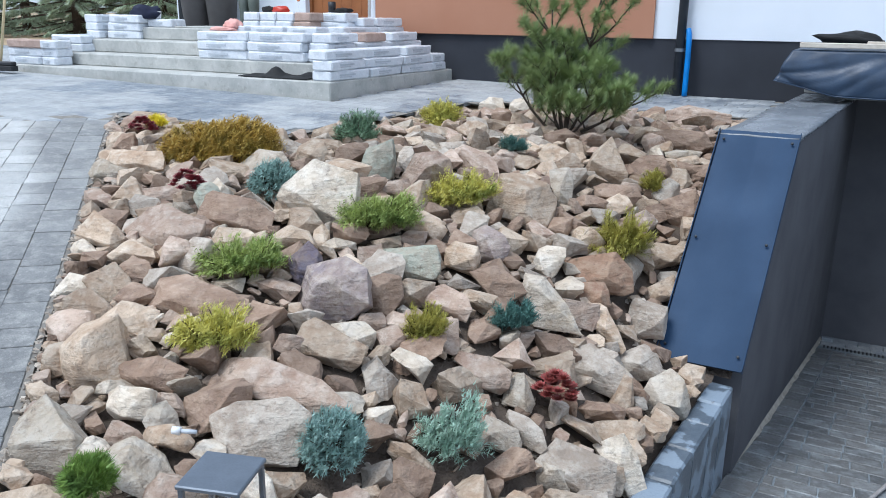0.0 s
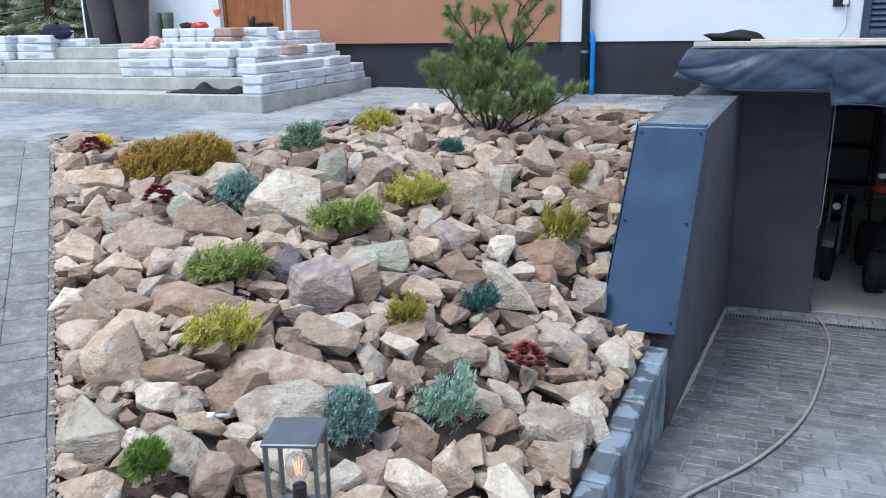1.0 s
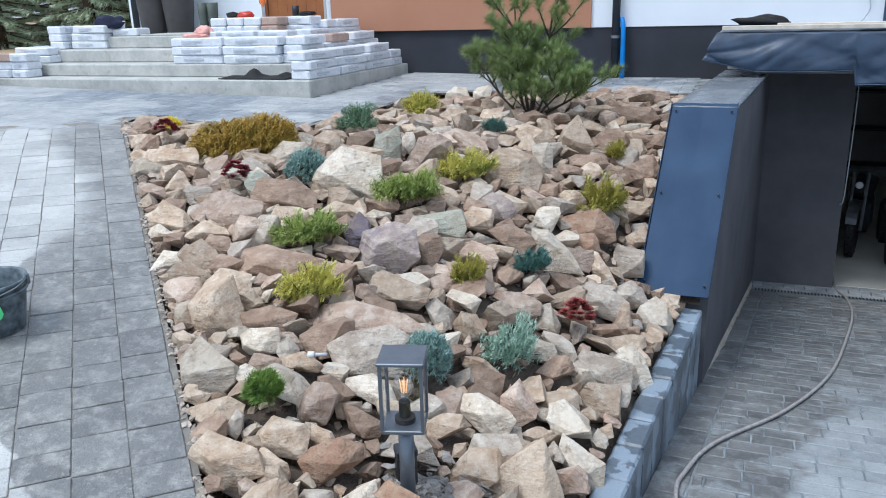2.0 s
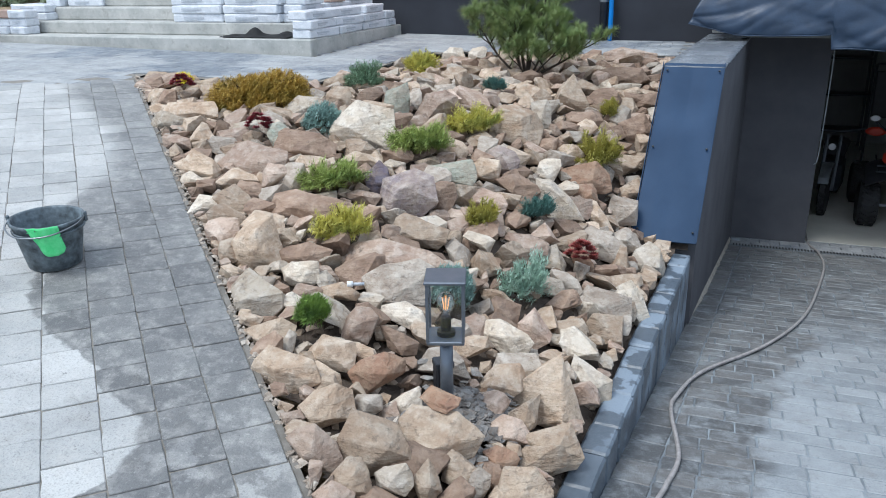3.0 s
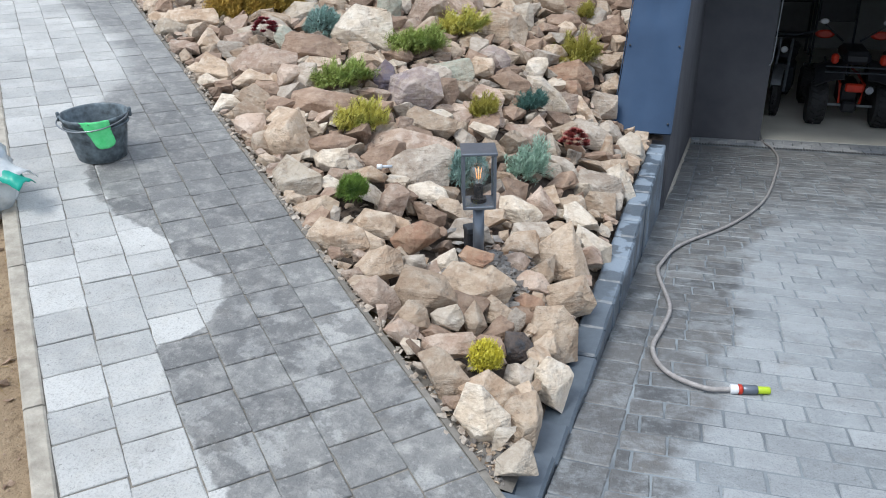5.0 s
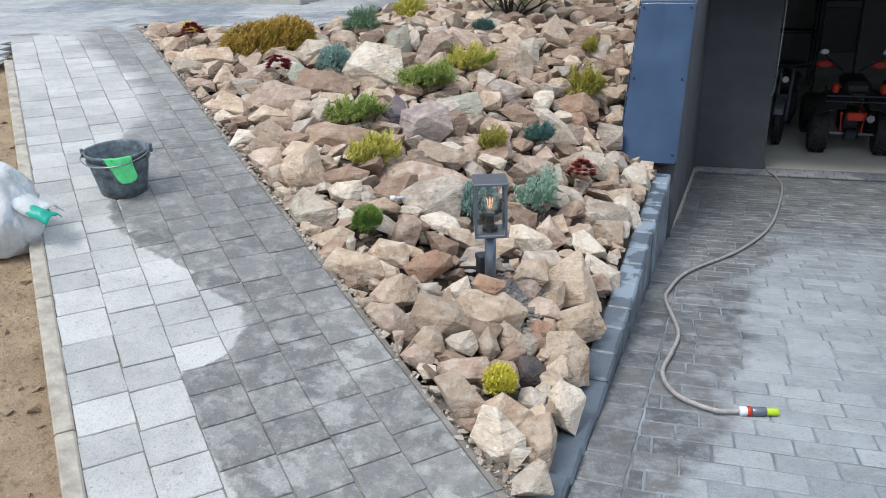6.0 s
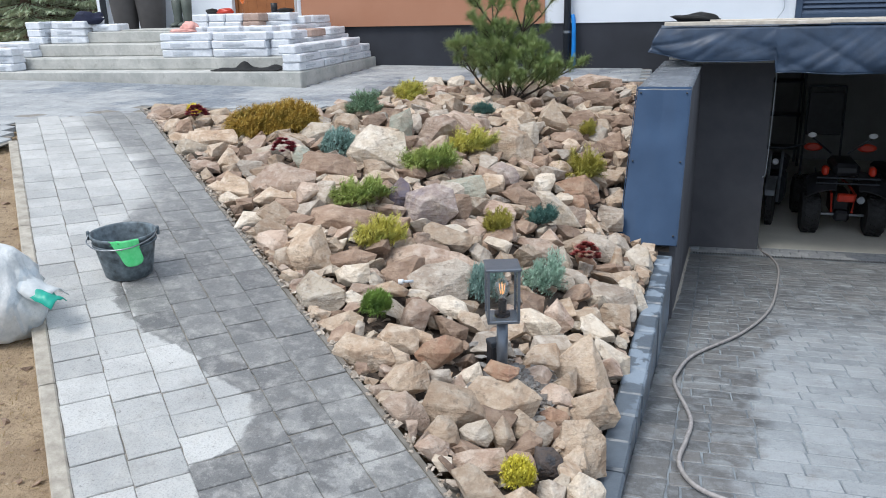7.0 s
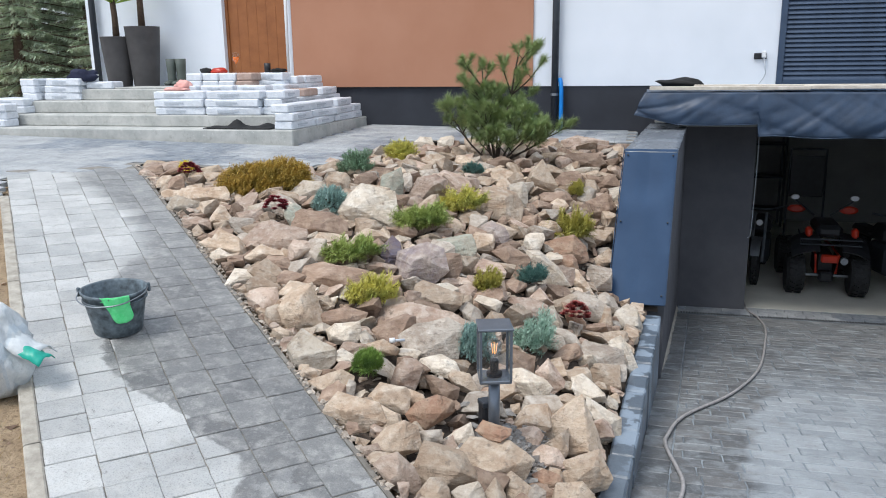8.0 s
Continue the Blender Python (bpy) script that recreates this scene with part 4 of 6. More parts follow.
for a in range(4):
    b = boxed(-0.058, -0.0015, 0.231, 0.058, 0.0015, 0.451)
    bmesh.ops.translate(b, vec=(0, 0.0645, 0), verts=b.verts)
    bmesh.ops.rotate(b, matrix=Matrix.Rotation(a * math.pi / 2, 3, "Z"), verts=b.verts)
    g = part("pane", b, M_GLASS, lamp, "clear glass pane")
    g.visible_shadow = False
b = bmesh.new()
lathe(b, [(0.034, 0.229), (0.034, 0.246), (0.019, 0.248), (0.019, 0.300), (0.016, 0.303)], 16)
part("lamp_holder", b, M_BLACK, lamp)
b = bmesh.new()
lathe(b, [(0.013, 0.300), (0.015, 0.315), (0.030, 0.340), (0.034, 0.360), (0.030, 0.381), (0.016, 0.394), (0.003, 0.397)], 20)
bulb = part("bulb", b, M_BULB, lamp, "clear globe bulb", True)
bulb.visible_shadow = False
b = bmesh.new()
for a in range(4):
    c, s_ = 0.013 * math.cos(a * 1.57), 0.013 * math.sin(a * 1.57)
    tube(b, [(c * 0.5, s_ * 0.5, 0.330), (c, s_, 0.378)], 0.0018, 5)
part("filament", b, M_FILAMENT, bulb, "warm glowing filament")
spot = thing("spike_box", "small black electrical box on a spike behind the lantern", "junction box", pose(0.775, -6.90, -0.79, 0, 0, 35))
part("body", boxed(-0.035, -0.03, 0.0, 0.035, 0.03, 0.135, bevel=0.008), M_BLACK, spot)
part("cover", boxed(-0.037, -0.036, 0.115, 0.037, 0.032, 0.142, bevel=0.004), M_METAL, spot)

fit_ = thing("pipe_fitting", "small white plastic pipe fitting lying on the stones", "pipe fitting", pose(0.23, -6.57, garden_z(0.23, -6.57) + 0.085, 0, 6, 25))
b = bmesh.new()
tube(b, [(0.0, 0, 0), (0.055, 0, 0.004)], 0.007, 10)
part("pipe", b, M_PRINT, fit_, "grey pipe end", True)
b = bmesh.new()
tube(b, [(-0.022, 0, 0), (0.004, 0, 0)], [0.012, 0.014], 12)
part("collar", b, M_WHITEP, fit_, "white collar", True)

# ---------------------------------------------------------------- bucket, sack, hose
bz = upper_z(-1.14, -6.865)
bucket = thing("builder_bucket", "black builder's bucket with a wire handle on the path", "bucket", pose(-1.14, -6.865, bz, 3, 2, 0) @ Matrix.Scale(0.89, 4))
b = bmesh.new()
prof = [(0.124, 0), (0.129, 0.004), (0.151, 0.12), (0.170, 0.235), (0.178, 0.238), (0.178, 0.252), (0.170, 0.255), (0.164, 0.245), (0.144, 0.12), (0.120, 0.015), (0.02, 0.012)]
lathe(b, prof, 36)
for v in b.verts:
    if v.co.z > 0.2 and v.co.x < -0.02:
        v.co.x *= 1 + 0.05 * (v.co.z - 0.2) / 0.05 * math.exp(-((v.co.y + 0.05) / 0.07) ** 2)
part("bucket_body", b, M_BUCKET, bucket, smooth=True)
for z, r in ((0.195, 0.170), ):
    b = bmesh.new()
    lathe(b, [(r - 0.004, z), (r + 0.004, z + 0.002), (r + 0.004, z + 0.012), (r - 0.002, z + 0.014)], 36, cap=False)
    part("rib", b, M_BUCKET, bucket, smooth=True)
b = bmesh.new()
tube(b, spline([(0.150, 0.10, 0.25), (0.182, -0.01, 0.235), (0.13, -0.14, 0.215), (-0.01, -0.190, 0.205), (-0.14, -0.138, 0.215), (-0.165, -0.085, 0.25)], 8), 0.004, 6)
part("handle", b, M_STEEL, bucket, "thin wire handle", True)
for cx, cy in ((0.152, 0.10), (-0.168, -0.085)):
    part("lug", boxed(cx - 0.009, cy - 0.009, 0.215, cx + 0.009, cy + 0.009, 0.268, bevel=0.005), M_BUCKET, bucket)
bm = bmesh.new()
def rag(u, v):
    a = -0.98 + 0.84 * (u - 0.5) * (1 - 0.12 * v) + 0.22 * v
    if v < 0.12:
        r, z = 0.165, 0.225 + 0.3 * v
    else:
        w = (v - 0.12) / 0.88
        r, z = 0.186 - 0.020 * w + 0.012 * noise.noise(Vector((u * 5, v * 2.5, 0))), 0.262 - w * (0.165 - 0.05 * (2 * u - 1.1) ** 4)
    return Vector((r * math.cos(a), r * math.sin(a), z))
sheet(bm, 14, 14, rag)
thick(bm, 0.004)
cl = solid("cleaning_cloth", bm, M_CLOTH, "bright green microfibre cloth hung over the bucket rim", "cloth", smooth=True)
cl.matrix_world = pose(-1.14, -6.865, bz, 3, 2, 0) @ Matrix.Scale(0.89, 4)

sx_, sy_ = -1.36, -7.47
sack = thing("plastic_sack", "slumped white translucent plastic sack on the soil", "sack", pose(sx_, sy_, ground_z(sx_, sy_) - 0.01))
b = bmesh.new()
bmesh.ops.create_icosphere(b, subdivisions=4, radius=1.0)
for v in b.verts:
    ang = math.atan2(v.co.y, v.co.x)
    t = v.co.z * 0.5 + 0.5
    fold = abs(noise.noise(Vector((math.cos(ang) * 2.6, math.sin(ang) * 2.6, t * 1.6)))) ** 0.7
    d = 1.05 + 0.14 * noise.noise(v.co * 1.9) - 0.34 * fold + 0.05 * noise.noise(v.co * 9)
    lean = 0.05 * t * t
    v.co = Vector((v.co.x * 0.235 * d * (1.2 - 0.62 * t) + lean, v.co.y * 0.18 * d * (1.2 - 0.58 * t), max(0.0, t * 1.12 - 0.06) * 0.42 * (0.86 + 0.14 * d)))
part("sack_body", b, M_BAGP, sack, smooth=True)
b = bmesh.new()
sheet(b, 10, 8, lambda u, v: Vector((0.02 + 0.26 * u, -0.05 + 0.14 * v + 0.02 * math.sin(u * 7), 0.34 - 0.16 * u + 0.05 * math.sin(v * 3.1) + 0.015 * noise.noise(Vector((u * 5, v * 5, 1))))))
thick(b, 0.004)
part("flap", b, M_BAGP, sack, "loose crumpled sack flap", True)
b = bmesh.new()
sheet(b, 8, 6, lambda u, v: Vector((0.20 + 0.12 * u, -0.06 + 0.10 * v, 0.235 - 0.06 * u + 0.03 * math.sin(v * 3) + 0.02 * noise.noise(Vector((u * 4, v * 4, 8))))))
thick(b, 0.004)
part("print", b, M_TEAL, sack, "teal printed corner", True)

pts = [(2.72, 0.35, -2.175), (2.72, -0.2, -2.175)] + [(x, y, drive_z(y) + 0.016) for x, y in ((2.78, -0.6), (2.76, -1.4), (2.62, -2.4), (2.40, -3.6), (2.10, -4.5), (1.74, -5.2), (1.62, -5.66), (1.605, -5.9), (1.67, -6.4), (1.64, -6.7), (1.60, -6.98), (1.66, -7.2), (1.80, -7.305), (1.90, -7.29))]
hose = thing("garden_hose", "grey braided garden hose lying along the ramp", "hose")
b = bmesh.new()
tube(b, spline(pts, 9), 0.0105, 8)
part("tube", b, M_HOSE, hose, smooth=True)
e0, e1 = Vector((1.90, -7.29, drive_z(-7.29) + 0.018)), Vector((2.05, -7.255, drive_z(-7.255) + 0.018))
for name, a0, a1, r0, mt, lab in (("collar", 0.0, 0.2, 0.019, M_WHITEP, "white collar"), ("ring", 0.2, 0.30, 0.021, M_RED, "red ring"), ("grip", 0.30, 0.68, 0.019, M_LANTERN, "grey grip"), ("nozzle", 0.68, 1.0, 0.015, M_LIME, "lime green nozzle tip")):
    b = bmesh.new()
    tube(b, [e0.lerp(e1, a0), e0.lerp(e1, a0 + 0.02), e0.lerp(e1, a1 - 0.02), e0.lerp(e1, a1)], [r0 * 0.85, r0, r0, r0 * 0.85], 12)
    part(name, b, mt, hose, lab, True)
cable = bmesh.new()
tube(cable, spline([(2.70, -0.20, 0.1), (2.705, -0.205, -0.3), (2.70, -0.205, -0.8), (2.69, -0.205, -1.2), (2.66, -0.20, -1.27)], 6), 0.005, 6)
solid("hanging_cable", cable, M_PRINT, "thin pale grey cable hanging down the pier edge", "cable", smooth=True)

# ---------------------------------------------------------------- garage contents
FLOOR = -2.19


def wheel(parent, x, y, z, r, w, yaw=0.0, knob=True):
    b = bmesh.new()
    lathe(b, [(r * 0.55, -w / 2), (r * 0.9, -w / 2), (r, -w * 0.32), (r, w * 0.32), (r * 0.9, w / 2), (r * 0.55, w / 2)], 26)
    if knob:
        for k in range(22):
            a = 2 * math.pi * k / 22
            for s_ in (-1, 1):
                q = bmesh.ops.create_cube(b, size=1.0)["verts"]
                bmesh.ops.scale(b, vec=(0.03, r * 0.13, w * 0.34), verts=q)
                bmesh.ops.rotate(b, matrix=Matrix.Rotation(s_ * 0.5, 3, "X"), verts=q)
                bmesh.ops.translate(b, vec=(r * 1.0, 0, s_ * w * 0.22), verts=q)
                bmesh.ops.rotate(b, matrix=Matrix.Rotation(a + s_ * 0.07, 3, "Z"), verts=q)
    m = Matrix.Rotation(radians(yaw), 4, "Z") @ Matrix.Rotation(radians(90), 4, "Y")
    bmesh.ops.transform(b, matrix=Matrix.Translation((x, y, z)) @ m, verts=b.verts)
    wh = part("wheel", b, M_RUBBER, parent)
    b = bmesh.new()
    lathe(b, [(0.03, -w * 0.42), (r * 0.5, -w * 0.40), (r * 0.56, -w * 0.44), (r * 0.56, w * 0.44), (r * 0.5, w * 0.40), (0.03, w * 0.42)], 20)
    bmesh.ops.transform(b, matrix=Matrix.Translation((x, y, z)) @ m, verts=b.verts)
    part("rim", b, M_METAL, wh)


quad = thing("quad_bike", "red and black quad bike parked in the dim garage", "quad bike", pose(3.78, 0.80, FLOOR, 0, 0, -3))
for x, y in ((-0.38, 0), (0.38, 0), (-0.40, 1.05), (0.40, 1.05)):
    wheel(quad, x, y, 0.27, 0.26, 0.22)
b = bmesh.new()
tube(b, [(-0.30, 0, 0.25), (0.30, 0, 0.25)], 0.018, 8)
part("axle", b, M_STEEL, quad)
b = bmesh.new()
for s_ in (-1, 1):
    tube(b, [(s_ * 0.12, 0.0, 0.28), (s_ * 0.14, -0.02, 0.52), (s_ * 0.12, 0.5, 0.55), (s_ * 0.12, 1.05, 0.5)], 0.016, 8)
part("frame", b, M_RED, quad)
part("engine", boxed(-0.11, 0.1, 0.20, 0.11, 0.6, 0.50, bevel=0.03), M_BLACK, quad)
part("differential", boxed(-0.09, -0.07, 0.17, 0.09, 0.08, 0.31, bevel=0.03), M_BLACK, quad)
for s_ in (-1, 1):
    b = bmesh.new()
    sheet(b, 8, 8, lambda u, v: Vector((s_ * (0.13 + 0.33 * u), -0.28 + 0.62 * v, 0.74 + 0.08 * math.sin(math.pi * v) - 0.10 * u * u - 0.10 * (1 - v) ** 3)))
    thick(b, 0.02)
    part("fender", b, M_BLACK, quad, "black mudguard")
    part("fender_trim", boxed(s_ * 0.27 - 0.04, -0.22, 0.80, s_ * 0.27 + 0.04, -0.10, 0.92, bevel=0.025), M_RED, quad, "red mudguard trim")
    b = bmesh.new()
    lathe(b, [(0.01, -0.03), (0.06, -0.02), (0.075, 0.02), (0.05, 0.04)], 16, 1.6, 0.75)
    bmesh.ops.rotate(b, matrix=Matrix.Rotation(radians(90), 3, "X"), verts=b.verts)
    bmesh.ops.translate(b, vec=(s_ * 0.33, 0.75, 1.00), verts=b.verts)
    part("fender_top", b, M_RED, quad, "red front mudguard")
    b = bmesh.new()
    lathe(b, [(0.045, -0.012), (0.055, 0.0), (0.045, 0.012)], 18, 1.0, 0.65)
    bmesh.ops.rotate(b, matrix=Matrix.Rotation(radians(90), 3, "X"), verts=b.verts)
    bmesh.ops.translate(b, vec=(s_ * 0.37, 0.62, 1.18), verts=b.verts)
    part("mirror", b, M_LAMPG, quad, "pale oval mirror")
    b = bmesh.new()
    tube(b, [(s_ * 0.10, 0.72, 0.92), (s_ * 0.36, 0.63, 1.14)], 0.012, 8)
    part("handlebar", b, M_METAL, quad)
b = bmesh.new()
for z in (0.70, 0.77):
    tube(b, [(-0.36, -0.20, z), (0.36, -0.20, z)], 0.011, 8)
for x in (-0.34, -0.12, 0.12, 0.34):
    tube(b, [(x, -0.20, 0.70), (x, 0.25, 0.80)], 0.009, 6)
part("rack", b, M_METAL, quad, "tubular luggage rack")
part("seat", boxed(-0.16, -0.05, 0.76, 0.16, 0.62, 0.92, bevel=0.05), M_BLACK, quad)
part("tail_lamp", boxed(-0.10, -0.24, 0.47, 0.10, -0.16, 0.57, bevel=0.015), M_RED, quad, "red tail lamp block")
b = bmesh.new()
lathe(b, [(0.015, -0.03), (0.045, -0.03), (0.045, 0.03), (0.015, 0.03)], 16)
bmesh.ops.rotate(b, matrix=Matrix.Rotation(radians(90), 3, "X"), verts=b.verts)
bmesh.ops.translate(b, vec=(0.17, -0.20, 0.50), verts=b.verts)
part("exhaust", b, M_STEEL, quad, "round exhaust tip")


def motorbike(x, y, yaw, label):
    e = thing("motorbike", label, "motorbike", pose(x, y, FLOOR, 0, 0, yaw), "motorbikes in the garage")
    wheel(e, 0, 0, 0.31, 0.31, 0.09)
    wheel(e, 0, 1.25, 0.31, 0.31, 0.11)
    b = bmesh.new()
    for s_ in (-1, 1):
        tube(b, [(s_ * 0.075, 0.0, 0.31), (s_ * 0.075, 0.28, 0.95)], 0.02, 8)
    part("fork", b, M_STEEL, e)
    b = bmesh.new()
    tube(b, [(-0.34, 0.40, 1.05), (-0.1, 0.30, 1.0), (0.1, 0.30, 1.0), (0.34, 0.40, 1.05)], 0.014, 8)
    part("handlebar", b, M_METAL, e)
    b = bmesh.new()
    lathe(b, [(0.012, -0.035), (0.034, -0.03), (0.044, 0.02), (0.034, 0.035)], 16)
    bmesh.ops.rotate(b, matrix=Matrix.Rotation(radians(90), 3, "X"), verts=b.verts)
    bmesh.ops.translate(b, vec=(0, 0.16, 0.83), verts=b.verts)
    part("headlamp", b, M_LAMPG, e, "round headlamp")
    b = bmesh.new()
    sheet(b, 10, 4, lambda u, v: Vector((-0.06 + 0.12 * v, 0.34 * math.cos(0.5 + 2.2 * u), 0.31 + 0.345 * math.sin(0.5 + 2.2 * u))))
    thick(b, 0.006)
    part("mudguard", b, M_STEEL, e)
    part("tank", boxed(-0.13, 0.4, 0.62, 0.13, 0.8, 0.86, bevel=0.06), M_BLACK, e)
    part("seat", boxed(-0.11, 0.8, 0.62, 0.11, 1.35, 0.74, bevel=0.04), M_BLACK, e)
    part("engine", boxed(-0.13, 0.35, 0.2, 0.13, 0.85, 0.6, bevel=0.05), M_METAL, e)


motorbike(2.96, 1.15, -12, "dark motorbike standing beside the garage pier")
motorbike(4.75, 0.75, 14, "dark motorbike standing beyond the quad bike")
shelf = thing("storage_rack", "dark metal rack with boxes in the garage", "shelf", pose(3.3, 5.5, FLOOR))
for x in (-0.6, 0.6):
    for y in (-0.2, 0.2):
        part("upright", boxed(x - 0.02, y - 0.02, 0, x + 0.02, y + 0.02, 1.9), M_METAL, shelf)
for z in (0.3, 0.9, 1.5):
    part("shelf", boxed(-0.6, -0.22, z, 0.6, 0.22, z + 0.03), M_METAL, shelf)
chair = thing("folding_chair", "dark folded camping chair hanging in the garage", "chair", pose(3.9, 3.2, FLOOR + 0.0))
b = bmesh.new()
for s_ in (-1, 1):
    tube(b, [(s_ * 0.28, 0, 0), (s_ * 0.26, 0.05, 1.65)], 0.016, 8)
tube(b, [(-0.26, 0.05, 1.65), (0.26, 0.05, 1.65)], 0.016, 8)
part("frame", b, M_METAL, chair)
part("back", boxed(-0.25, 0.02, 0.9, 0.25, 0.05, 1.55, bevel=0.01), M_BLACK, chair)

# ---------------------------------------------------------------- plants
def blade(bm, p, d, L, w, bend=0.0):
    side = d.cross(Vector((0.3, 0.5, 0.8)))
    if side.length < 1e-4:
        side = Vector((1, 0, 0))
    side = side.normalized() * w
    up = Vector((0, 0, bend))
    a, b = bm.verts.new(p - side), bm.verts.new(p + side)
    bm.faces.new((a, b, bm.verts.new(p + d * L + up)))


def shrub(name, label, x, y, width, height, tone, seed, sprays=110, spiky=0.5, lobes=1, flop=0.0, lift=0.03, needle=1.0, core=0.5):
    """A low conifer: woody stems and sprays, each a twig with many short needles."""
    rnd = random.Random(seed)
    e = thing(name, label, "shrub", pose(x, y, garden_z(x, y) + lift + (0.02 if core < 0.6 else 0)), "low shrubs in the rock garden")
    R = width / 2
    b, s = bmesh.new(), bmesh.new()
    loose = core < 0.6
    plumes = [Vector((rnd.gauss(0, 1), rnd.gauss(0, 1), abs(rnd.gauss(0, 0.9)) - (0.12 if loose else 0.3))).normalized() * (rnd.uniform(0.65, 1.12) if loose else rnd.uniform(0.94, 1.03)) for k in range(34 if loose else 120)]
    for k in range(int(sprays * 2.6)):
        i = rnd.randrange(lobes)
        lob = Vector(((i - (lobes - 1) / 2) * R * 0.62, (0.15 if i % 2 else -0.15) * R, (0.12 if i % 2 else -0.05) * height)) if lobes > 1 else Vector((0, 0, 0))
        rr = R * (0.78 if lobes > 1 else 1.0)
        plume = rnd.choice(plumes)
        u = (plume.normalized() + Vector((rnd.gauss(0, 1), rnd.gauss(0, 1), rnd.gauss(0, 1))) * (0.16 if loose else 0.25)).normalized()
        lump = plume.length * (1 + (0.25 if loose else 0.1) * noise.noise(u * 2.3 + Vector((seed, i, 0))))
        d = Vector((u.x * rr, u.y * rr, u.z * height)) * rnd.uniform(0.55 if loose else 0.86, 1.05) * lump
        root = lob * 0.6 + Vector((rnd.uniform(-0.1, 0.1) * R, rnd.uniform(-0.1, 0.1) * R, -0.03))
        end = lob + d
        if k % 3 == 0:
            tube(s, [root, root.lerp(end, 0.5) + Vector((0, 0, 0.02 * height)), end], [0.004, 0.003, 0.0015], 3, False)
        ax = (end - root).normalized()
        for q in range(44):
            f = rnd.uniform(core, 1.02)
            p = root.lerp(end, f) + Vector((rnd.gauss(0, 1), rnd.gauss(0, 1), rnd.gauss(0, 1))) * 0.006
            side = Vector((rnd.gauss(0, 1), rnd.gauss(0, 1), rnd.gauss(0, 1) + 0.3)).normalized()
            dd = (ax * spiky + side * (1 - spiky * 0.6) - Vector((0, 0, flop * rnd.random()))).normalized()
            blade(b, p, dd, needle * rnd.uniform(0.016, 0.034) * (0.7 + 0.6 * width), 0.0018 + 0.0018 * rnd.random())
    part("foliage", b, M_LEAF[tone], e)
    part("twig_tangle", s, M_BARK, e)
    return e


def rosettes(name, label, x, y, width, tone, seed):
    rnd = random.Random(seed)
    e = thing(name, label, "succulent", pose(x, y, garden_z(x, y) + 0.085), "low shrubs in the rock garden")
    b = bmesh.new()
    for k in range(30):
        a, r = rnd.uniform(0, 6.28), width / 2 * math.sqrt(rnd.random())
        c = Vector((r * math.cos(a), r * 0.8 * math.sin(a), rnd.uniform(0.0, 0.02) + 0.075 * (1 - (2 * r / width) ** 2)))
        for ring, (m, L, el) in enumerate(((9, 0.034, 0.35), (7, 0.028, 0.8), (5, 0.02, 1.2))):
            for q in range(m):
                t = 2 * math.pi * q / m + ring
                d = Vector((math.cos(t) * math.cos(el), math.sin(t) * math.cos(el), math.sin(el)))
                side = Vector((-math.sin(t), math.cos(t), 0)) * 0.008
                v = [b.verts.new(c + o) for o in (-side * 0.5, side * 0.5, d * L * 0.6 + side, d * L, d * L * 0.6 - side)]
                b.faces.new(v)
    part("leaves", b, M_LEAF[tone], e)


shrub("amber_cypress", "dense amber-green thread cypress among the stones", -1.47, -4.52, 0.64, 0.165, "amber", 1, 620, 0.25, 2, 0.3, 0.05, 0.9, 0.72)
shrub("golden_cypress", "small golden yellow cypress between boulders", -0.05, -6.12, 0.31, 0.12, "gold", 2, 120, 0.65, 2, 0.3, 0.03, 1.2)
shrub("golden_juniper", "spreading green-gold juniper between boulders", -0.34, -5.62, 0.42, 0.11, "green", 3, 120, 0.6, 2, 0.5, 0.03, 1.2)
shrub("green_juniper", "feathery bright green juniper between boulders", -0.12, -4.88, 0.46, 0.15, "green", 4, 170, 0.6, 2, 0.4, 0.03, 1.2)
shrub("golden_cypress", "golden yellow cypress drooping over stones", 0.04, -4.29, 0.42, 0.13, "gold", 5, 140, 0.6, 2, 0.6, 0.03, 1.2)
shrub("blue_juniper", "round blue-green juniper against a boulder", -0.78, -4.88, 0.25, 0.12, "teal", 6, 120, 0.5, 1, 0.0, 0.05, 1.0, 0.62)
shrub("grey_juniper", "grey-green juniper near the forecourt edge", -1.00, -3.74, 0.35, 0.17, "greygreen", 7, 130, 0.6)
shrub("golden_juniper", "yellow-green juniper near the forecourt edge", -0.92, -2.75, 0.37, 0.20, "gold", 8, 130, 0.65)
shrub("olive_cypress", "olive-yellow thread cypress above a rusty boulder", 0.87, -3.98, 0.38, 0.18, "olive", 9, 120, 0.7, 2, 0.7, 0.03, 1.4)
shrub("olive_cypress", "tiny olive-yellow cypress high in the stones", 0.85, -3.18, 0.16, 0.12, "olive", 10, 70, 0.7)
shrub("dark_juniper", "dark blue-green creeping juniper on the stones", 0.72, -5.08, 0.20, 0.11, "darkteal", 11, 90, 0.6, 2)
shrub("golden_cypress", "small brownish gold cypress between stones", 0.49, -5.48, 0.19, 0.12, "olive", 12, 80, 0.7, 2)
shrub("silver_juniper", "silvery blue-green juniper with upright sprays", 0.84, -5.92, 0.24, 0.17, "silver", 13, 90, 0.6, 2, 0.0, 0.03, 1.1)
shrub("blue_juniper", "compact blue-green juniper behind the lantern", 0.58, -6.26, 0.22, 0.12, "teal", 14, 140, 0.5, 1, 0.0, 0.05, 1.0, 0.62)
shrub("dwarf_pine", "round green dwarf pine with a bare foot", 0.20, -6.88, 0.125, 0.055, "ball", 15, 80, 0.75, 1, 0.0, 0.105, 1.3, 0.62)
